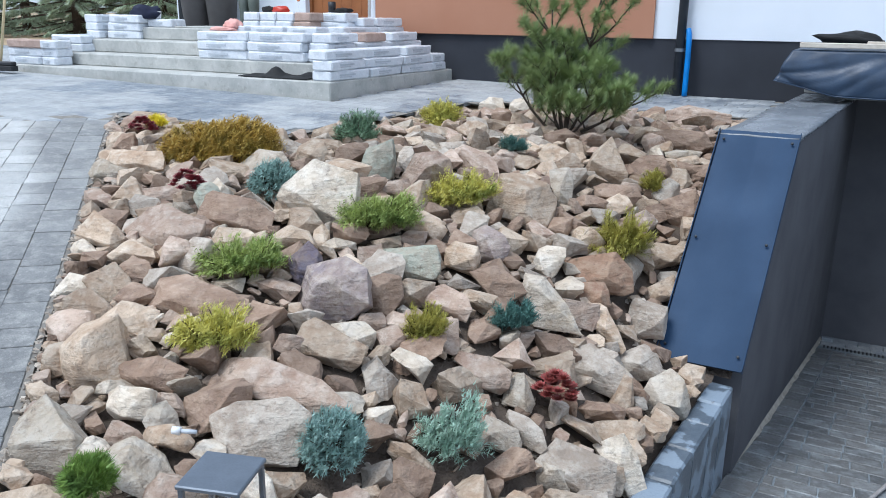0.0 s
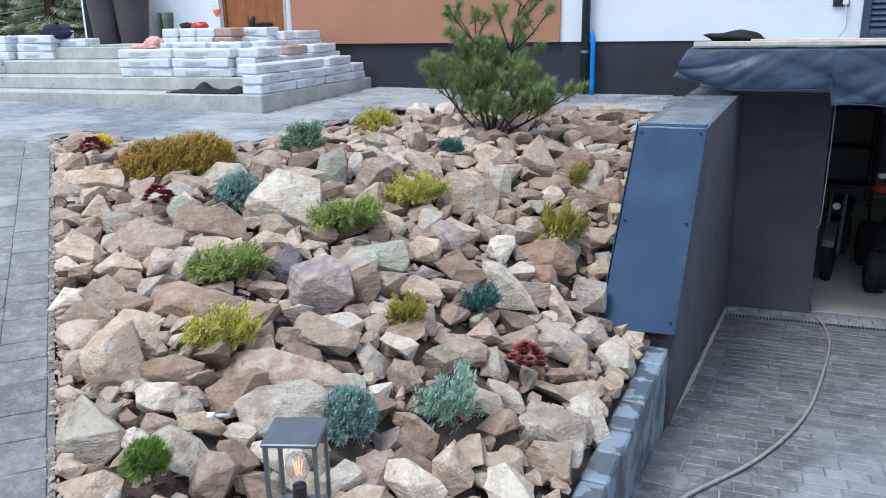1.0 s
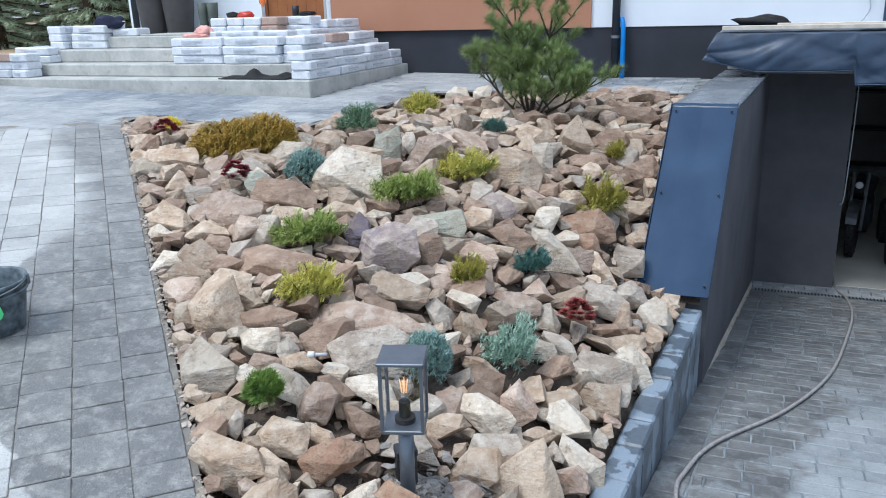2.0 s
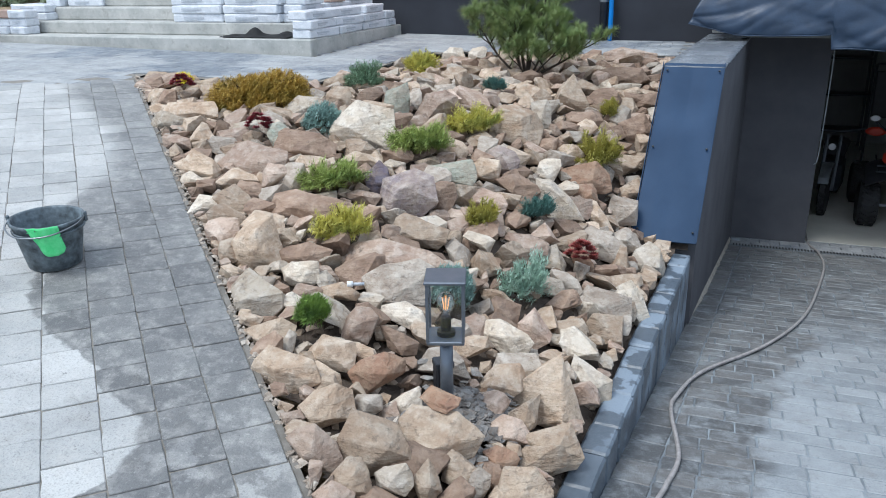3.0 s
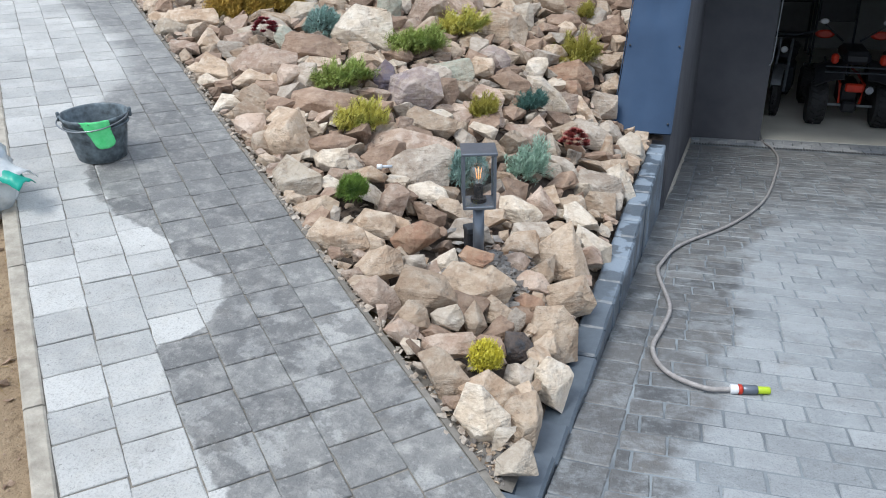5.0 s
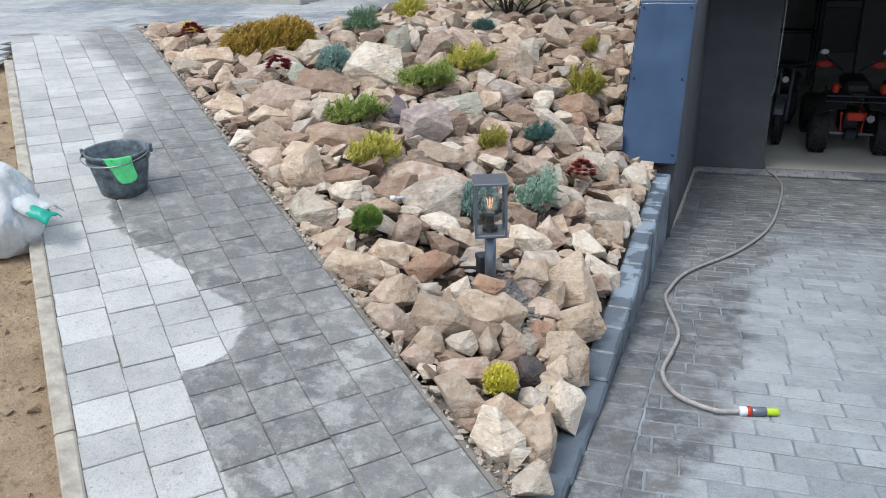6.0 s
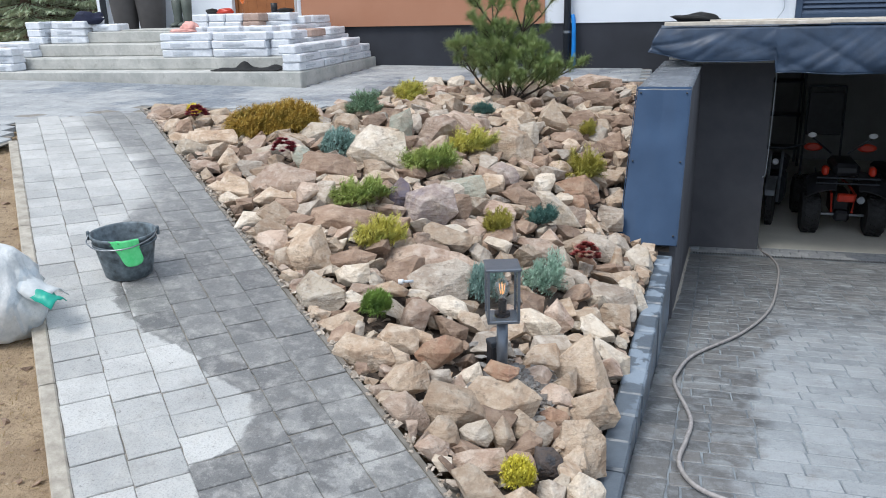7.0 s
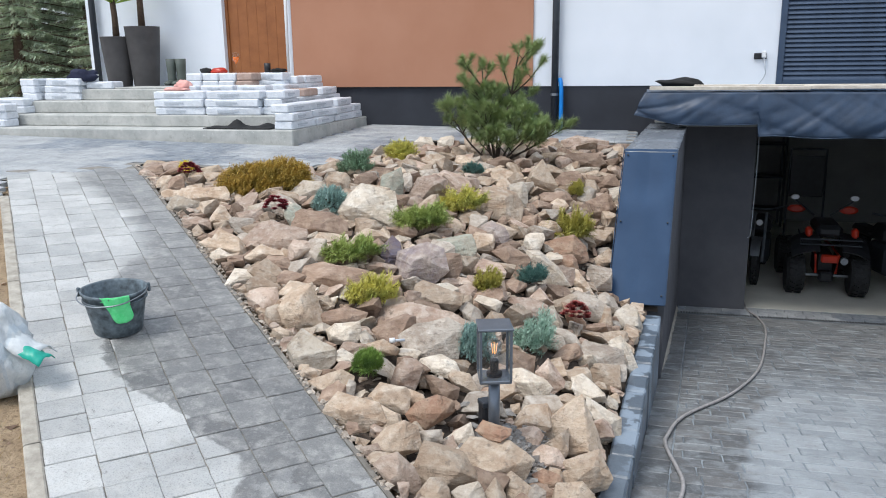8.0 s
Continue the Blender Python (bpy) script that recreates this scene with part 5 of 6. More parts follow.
shrub("golden_cypress", "ball of lemon yellow cypress by the bed's point", 1.02, -7.72, 0.115, 0.055, "lemon", 16, 70, 0.6, 1, 0.0, 0.06, 0.7, 0.62)
shrub("dark_juniper", "low dark green creeping plant under the pine", -0.05, -3.32, 0.20, 0.07, "darkteal", 17, 60, 0.6)
shrub("yellow_alyssum", "small yellow flowering cushion at the bed corner", -2.34, -4.22, 0.15, 0.05, "yellow", 18, 60, 0.5, 1, 0.0, 0.06)
rosettes("houseleek", "wine red houseleek rosettes beside yellow flowers", -2.12, -4.54, 0.19, "red", 21)
rosettes("houseleek", "wine red houseleek rosettes between boulders", -1.03, -5.24, 0.17, "red", 22)
rosettes("houseleek", "brick red houseleek rosettes among small stones", 1.04, -5.38, 0.16, "brick", 23)


def pine(x, y, seed=5):
    rnd = random.Random(seed)
    e = thing("mountain_pine", "many-stemmed young mountain pine above the stones", "pine tree", pose(x, y, garden_z(x, y) - 0.03))
    n, w = bmesh.new(), bmesh.new()

    def cluster(p, d, L, count):
        d = d.normalized()
        for k in range(count):
            f = rnd.random()
            s = Vector((rnd.gauss(0, 1), rnd.gauss(0, 1), rnd.gauss(0, 1))).normalized()
            blade(n, p + d * L * f, (d * 0.75 + s).normalized(), rnd.uniform(0.055, 0.09), 0.0023)

    def shoot(p, d, L, r, depth):
        pts = [p]
        dd = d.normalized()
        for k in range(5):
            dd = (dd + Vector((rnd.uniform(-0.12, 0.12), rnd.uniform(-0.12, 0.12), 0.07 if depth < 2 else 0.10))).normalized()
            pts.append(pts[-1] + dd * L / 5)
        tube(w, pts, [r * (1 - 0.13 * k) for k in range(6)], 6, False)
        for k in range(2 if depth < 2 else 4, 5):
            cluster(pts[k], pts[k + 1] - pts[k], L / 5, 28 if depth else 24)
        cluster(pts[-1], dd, 0.05, 140)
        if depth:
            for k in ((1, 2, 2, 3, 3, 3, 4, 4, 4) if depth == 2 else (3, 4)):
                a = rnd.uniform(0, 6.28)
                side = (dd * 0.7 + Vector((math.cos(a), math.sin(a), 0.1)) * 0.95).normalized()
                shoot(pts[k], side, L * rnd.uniform(0.20, 0.38) if depth == 2 else 0.10, r * 0.5, depth - 1)

    for dx, dy, dz, L, r in ((0.12, 0.05, 1.0, 1.12, 0.017), (-0.16, 0.1, 1.0, 0.92, 0.016), (-1.0, 0.0, 0.62, 0.68, 0.013), (0.9, 0.1, 0.36, 0.66, 0.013), (0.50, -0.25, 0.75, 0.60, 0.012), (-0.45, 0.2, 0.9, 0.66, 0.012), (0.05, 0.3, 1.0, 0.66, 0.012), (-0.35, -0.3, 0.8, 0.50, 0.012), (0.62, -0.35, 0.36, 0.50, 0.011)):
        shoot(Vector((dx * 0.05, dy * 0.05, 0)), Vector((dx, dy, dz)), L, r, 2)
    part("needles", n, M_LEAF["pine"], e)
    part("branching_stem", w, M_STEM, e)


pine(0.0, -2.50)


def spruce(x, y, h, seed):
    rnd = random.Random(seed)
    e = thing("spruce_tree", "tall dark green spruce behind the forecourt", "tree", pose(x, y, -0.3), "spruces beyond the house")
    w, n = bmesh.new(), bmesh.new()
    tube(w, [(0, 0, 0), (0.02, 0, h * 0.5), (0, 0, h)], [0.16, 0.1, 0.015], 8)
    z = 0.35
    while z < h:
        R = (1 - z / h) * h * 0.30 * rnd.uniform(0.8, 1.15) + 0.15
        for k in range(9):
            a = rnd.uniform(0, 6.28)
            d = Vector((math.cos(a), math.sin(a), -0.15))
            tube(w, [(0, 0, z), Vector((0, 0, z)) + d * R], [0.02, 0.006], 4, False)
            for q in range(int(190 * R) + 90):
                f = rnd.uniform(0.2, 1.0)
                p = Vector((0, 0, z)) + d * R * f + Vector((0, 0, -0.06 * f))
                s = Vector((rnd.gauss(0, 1), rnd.gauss(0, 1), rnd.gauss(-0.5, 0.6))).normalized()
                blade(n, p, (d * 0.5 + s).normalized(), rnd.uniform(0.08, 0.18), 0.013)
        z += 0.24
    part("crown", n, M_LEAF["spruce"], e)
    part("trunk", w, M_BARK, e)


for k, (x, y, h) in enumerate(((-13.5, 7.0, 7.0), (-11.6, 8.5, 8.0), (-15.6, 5.6, 6.5), (-10.2, 6.5, 6.0), (-17.0, 9.0, 8.0), (-9.0, 9.5, 7.5), (-19.0, 4.0, 7.0), (-14.5, 10.5, 8.5), (-12.3, 5.2, 3.6), (-16.6, 3.2, 4.0), (-11.0, 12.0, 8.0), (-18.0, 12.0, 9.0), (-21.0, 8.0, 8.0), (-15.0, 14.0, 9.0), (-22.5, 3.0, 7.0), (-12.5, 15.0, 9.5), (-17.0, 15.5, 10.0), (-20.0, 14.0, 9.5), (-24.0, 12.0, 9.0), (-13.2, 12.5, 9.0))):
    spruce(x, y, h, 40 + k)


# ---------------------------------------------------------------- stones
def hull_rock(seed, points=18, detail=True):
    """An angular broken stone of about unit size: the hull of random points, chipped edges, rough faces."""
    rnd = random.Random(seed)
    b = bmesh.new()
    for k in range(points):
        v = Vector((rnd.uniform(-1, 1), rnd.uniform(-1, 1), rnd.uniform(-1, 1)))
        m = max(abs(v.x), abs(v.y), abs(v.z))
        v = v / m * rnd.uniform(0.72, 1.0) if m > 0.4 else v * 1.6
        if v.length > 1.28:
            v *= 1.28 / v.length
        b.verts.new(v * 0.5)
    r = bmesh.ops.convex_hull(b, input=b.verts)
    bmesh.ops.delete(b, geom=[g for g in r["geom_interior"] if isinstance(g, bmesh.types.BMVert)], context="VERTS")
    bmesh.ops.dissolve_limit(b, angle_limit=radians(11), verts=b.verts, edges=b.edges)
    bmesh.ops.bevel(b, geom=b.edges[:], offset=0.010, segments=1, affect="EDGES", clamp_overlap=True)
    bmesh.ops.triangulate(b, faces=b.faces)
    if detail:
        bmesh.ops.subdivide_edges(b, edges=[e for e in b.edges if e.calc_length() > 0.16], cuts=2, use_grid_fill=True)
        bmesh.ops.triangulate(b, faces=b.faces)
        for v in b.verts:
            o = Vector((seed * 1.7, 0, 0))
            v.co += v.co.normalized() * (0.05 * noise.noise(v.co * 3.0 + o) - 0.045 * abs(noise.noise(v.co * 5.5 + o)) + 0.022 * noise.noise(v.co * 12 + o))
    me = bpy.data.meshes.new("stone")
    b.normal_update()
    b.to_mesh(me)
    b.free()
    return me


TAKEN = []
BY_TONE = {}


def toned(me, tone):
    """The same stone mesh with another stone's colour."""
    key = (me.name, tone)
    if key not in BY_TONE:
        c = me.copy()
        c.materials.clear()
        c.materials.append(STONE[tone])
        BY_TONE[key] = c
    return BY_TONE[key]


TONE_WORDS = {"tan": "tan", "rose": "pinkish", "pale": "pale cream", "grey": "greyish", "lilac": "lilac-tinged", "violet": "dark violet", "rust": "rusty orange", "brown": "brown", "green": "greenish grey", "black": "dark blue-black", "slate": "slate grey"}


OUTLINE = {
    "block": ((-0.50, -0.30), (-0.36, -0.50), (0.34, -0.48), (0.50, -0.26), (0.48, 0.22), (0.26, 0.48), (-0.28, 0.50), (-0.48, 0.24)),
    "wedge": ((-0.50, -0.34), (-0.34, -0.50), (0.36, -0.48), (0.50, -0.30), (0.26, 0.14), (0.06, 0.50), (-0.12, 0.44), (-0.36, 0.02)),
    "slab": ((-0.50, -0.06), (-0.40, -0.42), (0.02, -0.50), (0.44, -0.36), (0.50, 0.04), (0.36, 0.38), (-0.04, 0.50), (-0.42, 0.34)),
}


def broken_stone(seed, form, w, h, d):
    """A quarried stone: an angular outline, a ridged broken face towards local z, chipped and weathered edges."""
    rnd = random.Random(seed)
    b = bmesh.new()
    flip = rnd.choice((-1, 1))
    drop = rnd.sample(range(8), rnd.choice((1, 1, 2) if w * h > 0.02 else (1, 2, 2, 3)))
    ring = [Vector((x * flip + rnd.uniform(-0.09, 0.09), y + rnd.uniform(-0.09, 0.09), 0)) for k, (x, y) in enumerate(OUTLINE[form]) if k not in drop]
    for axis_ in (0, 1):
        lo, hi = min(v[axis_] for v in ring), max(v[axis_] for v in ring)
        for v in ring:
            v[axis_] = (v[axis_] - lo) / (hi - lo) - 0.5
    ridge = Vector((rnd.uniform(-0.2, 0.2), rnd.uniform(-0.24, 0.02), 0))
    face = rnd.uniform(0.35, 0.62)
    for k, v in enumerate(ring):
        b.verts.new(v + Vector((0, 0, rnd.uniform(-0.10, 0.16))))
        b.verts.new(v * 0.74 + Vector((0, 0, -0.5)))
        if rnd.random() < 0.42:
            b.verts.new(ridge + v * face * rnd.uniform(0.8, 1.15) + Vector((0, 0, rnd.uniform(0.30, 0.50))))
    b.verts.new(ridge + Vector((rnd.uniform(-0.2, 0.2), rnd.uniform(-0.1, 0.1), 0.5)))
    bmesh.ops.scale(b, vec=(w, h, d), verts=b.verts)
    r = bmesh.ops.convex_hull(b, input=b.verts)
    bmesh.ops.delete(b, geom=[g for g in r["geom_interior"] if isinstance(g, bmesh.types.BMVert)], context="VERTS")
    bmesh.ops.dissolve_limit(b, angle_limit=radians(16), verts=b.verts, edges=b.edges)
    bmesh.ops.bevel(b, geom=b.edges[:], offset=0.002 + 0.008 * min(w, h), segments=1, affect="EDGES", clamp_overlap=True)
    for k in range(3):
        bmesh.ops.triangulate(b, faces=b.faces)
        bmesh.ops.subdivide_edges(b, edges=[e for e in b.edges if e.calc_length() > 0.030], cuts=1)
    bmesh.ops.triangulate(b, faces=b.faces)
    b.normal_update()
    o = Vector((seed * 0.37, seed * 0.11, 0))
    for v, nrm in [(v, v.normal.copy()) for v in b.verts]:
        p = v.co + o
        layer = noise.noise(Vector((p.x * 3, p.y * 3, p.z * 34)))
        v.co += nrm * (0.008 * noise.noise(p * 6) - 0.005 * abs(noise.noise(p * 14)) + 0.001 * noise.noise(p * 45) + 0.0035 * layer)
    me = bpy.data.meshes.new("stone")
    b.normal_update()
    b.to_mesh(me)
    b.free()
    return me


def boulder(x, y, w, h, lean, form, tone, lift=0.0):
    """A large stone leaning on the bank: its place, length and breadth, the lean of its length, and its kind of shape."""
    seed = (round(x * 100) * 31 + round(y * 100) * 17) % 9973
    rnd = random.Random(seed)
    d = 0.82 * min(w, h) + 0.10 * max(w, h)
    me = broken_stone(seed, form, w * 1.08, h * 1.10, d)
    me.materials.append(STONE[tone])
    ob = new("boulder", me)
    turn = pose(0, 0, 0, 62 + rnd.uniform(-9, 9), 0, 14 + rnd.uniform(-12, 12)) @ Matrix.Rotation(radians(-lean), 4, "Z")
    c = Vector((x, y, garden_z(x, y) + 0.25 * h + lift)) - turn.to_3x3() @ Vector((0, 0, 0.22 * d))
    push = max(0.0, EDGE[0] + 0.03 + 0.42 * min(w, h) - across(c.x, c.y)) if y < -4.4 else 0.0
    c += Vector((0.713, 0.701, 0)) * push
    ob.matrix_world = Matrix.Translation(c) @ turn
    k = abs(math.cos(radians(lean)))
    TAKEN.append((c.x, c.y, 0.5 * (w * k + h * (1 - k)), 0.30 * h + 0.25 * d))
    size = "large" if w * h > 0.06 else "medium" if w * h > 0.02 else "small"
    kind = {"block": "angular", "wedge": "pointed", "slab": "slab-like"}[form]
    tagged(ob, f"{size} {kind} {TONE_WORDS[tone]} sandstone boulder in the rock garden", "boulder", "boulders of the rock garden")


boulder(-2.67, -4.34, 0.16, 0.12, 20, "block", "rose")
boulder(-2.34, -4.64, 0.16, 0.14, 0, "block", "tan")
boulder(-2.18, -4.65, 0.14, 0.15, 10, "block", "brown")
boulder(-2.14, -4.86, 0.19, 0.08, 0, "slab", "tan")
boulder(-1.81, -4.94, 0.44, 0.16, -8, "slab", "tan")
boulder(-1.93, -5.09, 0.24, 0.13, 10, "block", "pale")
boulder(-1.46, -5.29, 0.23, 0.18, -10, "wedge", "tan")
boulder(-1.62, -5.40, 0.23, 0.10, 5, "slab", "rose")
boulder(-1.24, -5.92, 0.18, 0.10, 20, "slab", "pale")
boulder(-1.15, -5.69, 0.26, 0.15, 22, "block", "tan")
boulder(-0.88, -6.09, 0.19, 0.11, 5, "block", "pale")
boulder(-0.91, -5.56, 0.41, 0.21, 12, "block", "rose")
boulder(-0.88, -5.77, 0.26, 0.12, -8, "wedge", "tan")
boulder(-0.76, -6.01, 0.28, 0.15, 22, "slab", "tan")
boulder(-1.24, -5.06, 0.20, 0.11, -5, "block", "pale")
boulder(-1.10, -5.01, 0.17, 0.16, 30, "block", "grey")
boulder(-0.87, -5.27, 0.13, 0.22, -20, "block", "green")
boulder(-1.07, -4.65, 0.33, 0.18, -6, "slab", "pale")
boulder(-0.92, -4.36, 0.20, 0.21, 15, "block", "tan")
boulder(-0.69, -5.29, 0.37, 0.19, 12, "block", "brown")
boulder(-0.49, -4.89, 0.47, 0.32, 8, "block", "pale")
boulder(-0.52, -4.27, 0.20, 0.28, 4, "block", "green")
boulder(-0.27, -4.22, 0.37, 0.25, -35, "slab", "rose")
boulder(-0.12, -3.76, 0.35, 0.18, 22, "slab", "rose")
boulder(-0.47, -4.03, 0.10, 0.16, 0, "block", "grey")
boulder(-1.25, -3.78, 0.22, 0.12, -15, "block", "tan")
boulder(-0.70, -3.23, 0.29, 0.11, -5, "slab", "tan")
boulder(-0.48, -3.08, 0.21, 0.15, -10, "block", "tan")
boulder(-0.71, -2.18, 0.27, 0.15, 0, "block", "rose")
boulder(-0.34, -5.29, 0.25, 0.13, -8, "slab", "tan")
boulder(-0.14, -5.47, 0.14, 0.19, -25, "block", "violet")
boulder(0.07, -5.59, 0.36, 0.27, -12, "block", "lilac")
boulder(-0.30, -5.94, 0.47, 0.19, 4, "block", "brown")
boulder(-0.57, -5.69, 0.16, 0.16, 0, "block", "grey")
boulder(-0.66, -5.73, 0.16, 0.16, 0, "block", "rose")
boulder(0.35, -4.06, 0.38, 0.28, 22, "block", "tan")
boulder(0.42, -3.67, 0.14, 0.25, -28, "slab", "pale")
boulder(0.51, -3.13, 0.31, 0.31, 0, "wedge", "tan")
boulder(0.09, -2.81, 0.25, 0.15, -12, "block", "brown")
boulder(0.78, -1.56, 0.51, 0.19, 3, "block", "rose")
boulder(0.84, -2.38, 0.43, 0.16, 0, "block", "brown")
boulder(1.08, -3.29, 0.24, 0.21, -20, "block", "brown")
boulder(1.10, -2.72, 0.23, 0.14, -10, "block", "brown")
boulder(0.77, -2.91, 0.25, 0.17, -10, "block", "brown")
boulder(0.98, -2.73, 0.21, 0.09, 5, "slab", "brown")
boulder(0.37, -4.62, 0.22, 0.18, 15, "block", "lilac")
boulder(0.64, -4.45, 0.14, 0.17, 20, "block", "pale")
boulder(0.86, -4.28, 0.36, 0.21, 4, "block", "rust")
boulder(1.09, -3.75, 0.22, 0.15, -10, "block", "tan")
boulder(1.13, -4.00, 0.20, 0.13, -15, "block", "tan")
boulder(0.18, -5.09, 0.31, 0.17, -4, "block", "green")
boulder(0.33, -4.84, 0.18, 0.15, 0, "block", "tan")
boulder(0.53, -4.89, 0.27, 0.16, 32, "block", "brown")
boulder(0.23, -5.40, 0.17, 0.18, 10, "block", "brown")
boulder(0.77, -4.84, 0.39, 0.18, 48, "slab", "pale")
boulder(0.89, -4.47, 0.18, 0.14, -5, "block", "rust")
boulder(1.13, -4.25, 0.20, 0.20, 0, "block", "grey")
boulder(0.98, -4.56, 0.33, 0.12, 38, "slab", "tan")
boulder(0.06, -4.70, 0.21, 0.14, 20, "block", "tan")
boulder(0.14, -4.37, 0.19, 0.09, 10, "slab", "tan")
boulder(0.94, -3.20, 0.18, 0.18, -20, "block", "grey")
boulder(0.69, -3.40, 0.29, 0.12, 8, "slab", "brown")
boulder(0.45, -5.20, 0.22, 0.13, 20, "block", "rose")
boulder(0.49, -5.41, 0.27, 0.14, 15, "block", "rose")
boulder(-0.33, -6.45, 0.26, 0.28, -5, "block", "tan")
boulder(-0.15, -6.81, 0.24, 0.19, 38, "block", "pale")
boulder(-0.62, -6.31, 0.17, 0.13, 0, "block", "rose")
boulder(-0.48, -6.50, 0.11, 0.13, -15, "block", "tan")
boulder(-0.12, -6.37, 0.25, 0.12, 12, "slab", "brown")
boulder(-0.06, -6.53, 0.18, 0.11, -12, "block", "pale")
boulder(0.02, -6.74, 0.11, 0.09, -15, "wedge", "pale")
boulder(0.26, -6.17, 0.57, 0.16, 8, "slab", "rose")
boulder(0.39, -6.40, 0.33, 0.21, -10, "block", "grey")
boulder(0.26, -5.83, 0.30, 0.16, 8, "block", "tan")
boulder(0.04, -5.97, 0.11, 0.11, 0, "block", "brown")
boulder(0.15, -6.56, 0.19, 0.08, 0, "slab", "tan")
boulder(0.06, -7.00, 0.21, 0.12, -5, "block", "tan")
boulder(0.15, -7.01, 0.07, 0.10, 15, "block", "grey")
boulder(0.25, -7.21, 0.25, 0.17, 32, "block", "tan")
boulder(0.34, -7.00, 0.20, 0.13, 8, "block", "tan")
boulder(0.48, -7.31, 0.20, 0.14, -12, "block", "tan")
boulder(0.36, -6.79, 0.14, 0.16, 5, "block", "rose")
boulder(0.51, -6.76, 0.20, 0.09, 28, "slab", "brown")
boulder(0.47, -6.55, 0.22, 0.10, 22, "slab", "pale")
boulder(0.55, -7.02, 0.22, 0.14, -12, "block", "rust")
boulder(0.69, -7.41, 0.23, 0.23, -20, "wedge", "tan")
boulder(0.55, -7.55, 0.21, 0.11, 48, "slab", "rose")
boulder(0.68, -7.10, 0.15, 0.10, 0, "block", "pale")
boulder(0.88, -7.24, 0.30, 0.20, 0, "block", "tan")
boulder(0.41, -7.17, 0.12, 0.08, 0, "block", "tan")
boulder(0.61, -6.63, 0.18, 0.10, 30, "slab", "tan")
boulder(0.58, -7.20, 0.12, 0.10, -35, "slab", "grey")
boulder(1.08, -4.95, 0.32, 0.18, 20, "block", "grey")
boulder(1.20, -5.00, 0.14, 0.17, -10, "block", "tan")
boulder(1.35, -4.74, 0.20, 0.23, -15, "block", "pale")
boulder(1.26, -5.24, 0.24, 0.10, -5, "block", "tan")
boulder(0.75, -5.48, 0.25, 0.13, 18, "slab", "rose")
boulder(0.91, -5.43, 0.13, 0.14, 10, "wedge", "pale")
boulder(1.00, -5.61, 0.20, 0.10, 22, "slab", "grey")
boulder(1.21, -5.61, 0.31, 0.18, 12, "block", "grey")
boulder(1.35, -5.42, 0.27, 0.14, 55, "slab", "pale")
boulder(1.11, -6.04, 0.19, 0.15, 8, "block", "tan")
boulder(1.26, -5.86, 0.19, 0.18, -8, "block", "tan")
boulder(0.89, -6.40, 0.23, 0.15, 28, "block", "pale")
boulder(0.97, -6.22, 0.16, 0.19, -20, "wedge", "rose")
boulder(0.82, -6.16, 0.16, 0.12, 5, "block", "brown")
boulder(0.98, -6.56, 0.23, 0.14, -8, "block", "grey")
boulder(1.14, -6.66, 0.33, 0.30, 8, "wedge", "tan")
boulder(1.27, -6.33, 0.16, 0.24, -22, "block", "pale")
boulder(1.08, -6.97, 0.18, 0.11, 28, "slab", "rose")
boulder(1.24, -6.95, 0.19, 0.17, -15, "block", "tan")
boulder(1.01, -5.27, 0.24, 0.09, 48, "slab", "rust")
boulder(0.54, -5.69, 0.17, 0.11, 12, "block", "pale")
boulder(0.71, -7.60, 0.15, 0.13, 0, "wedge", "tan")
boulder(0.82, -7.52, 0.13, 0.10, -10, "block", "pale")
boulder(0.92, -7.47, 0.08, 0.14, -18, "block", "tan")
boulder(0.99, -7.34, 0.13, 0.12, 15, "block", "tan")
boulder(1.06, -7.35, 0.08, 0.12, 25, "slab", "grey")
boulder(1.10, -7.52, 0.12, 0.12, 0, "block", "black")
boulder(1.22, -7.33, 0.18, 0.22, -5, "block", "tan")
boulder(1.08, -7.15, 0.13, 0.09, 20, "block", "rust")
boulder(0.88, -7.69, 0.21, 0.10, -8, "slab", "rose")
boulder(0.75, -7.76, 0.07, 0.06, 0, "block", "pale")
boulder(0.90, -7.91, 0.22, 0.13, 52, "block", "tan")
boulder(1.08, -7.90, 0.22, 0.13, 32, "block", "tan")
boulder(1.14, -7.71, 0.11, 0.09, 20, "block", "grey")
boulder(1.26, -7.68, 0.14, 0.18, 18, "block", "pale")
boulder(1.08, -8.07, 0.22, 0.14, 48, "block", "pale")
boulder(1.21, -7.98, 0.13, 0.18, 8, "block", "tan")
boulder(1.21, -8.20, 0.13, 0.11, -15, "block", "pale")
boulder(1.00, -7.56, 0.12, 0.07, 0, "block", "brown")
boulder(0.64, -7.66, 0.07, 0.07, 10, "block", "rose")
boulder(-0.98, -1.66, 0.24, 0.20, 0, "wedge", "pale", 0.05)
boulder(-0.74, -1.60, 0.20, 0.15, -8, "block", "pale", 0.05)
boulder(-0.42, -1.48, 0.26, 0.14, 5, "block", "tan", 0.03)
for x, y, w, h, tone in ((-2.90, -3.86, 0.26, 0.12, "tan"), (-2.68, -3.94, 0.28, 0.14, "rose"), (-2.48, -4.04, 0.24, 0.13, "tan"), (-2.74, -4.12, 0.18, 0.12, "brown"), (-2.22, -4.12, 0.26, 0.12, "tan"), (-1.98, -4.16, 0.22, 0.11, "rose"), (-1.30, -2.30, 0.22, 0.12, "pale"), (-1.16, -1.82, 0.20, 0.13, "rose")):
    boulder(x, y, w, h, 0, "block", tone)

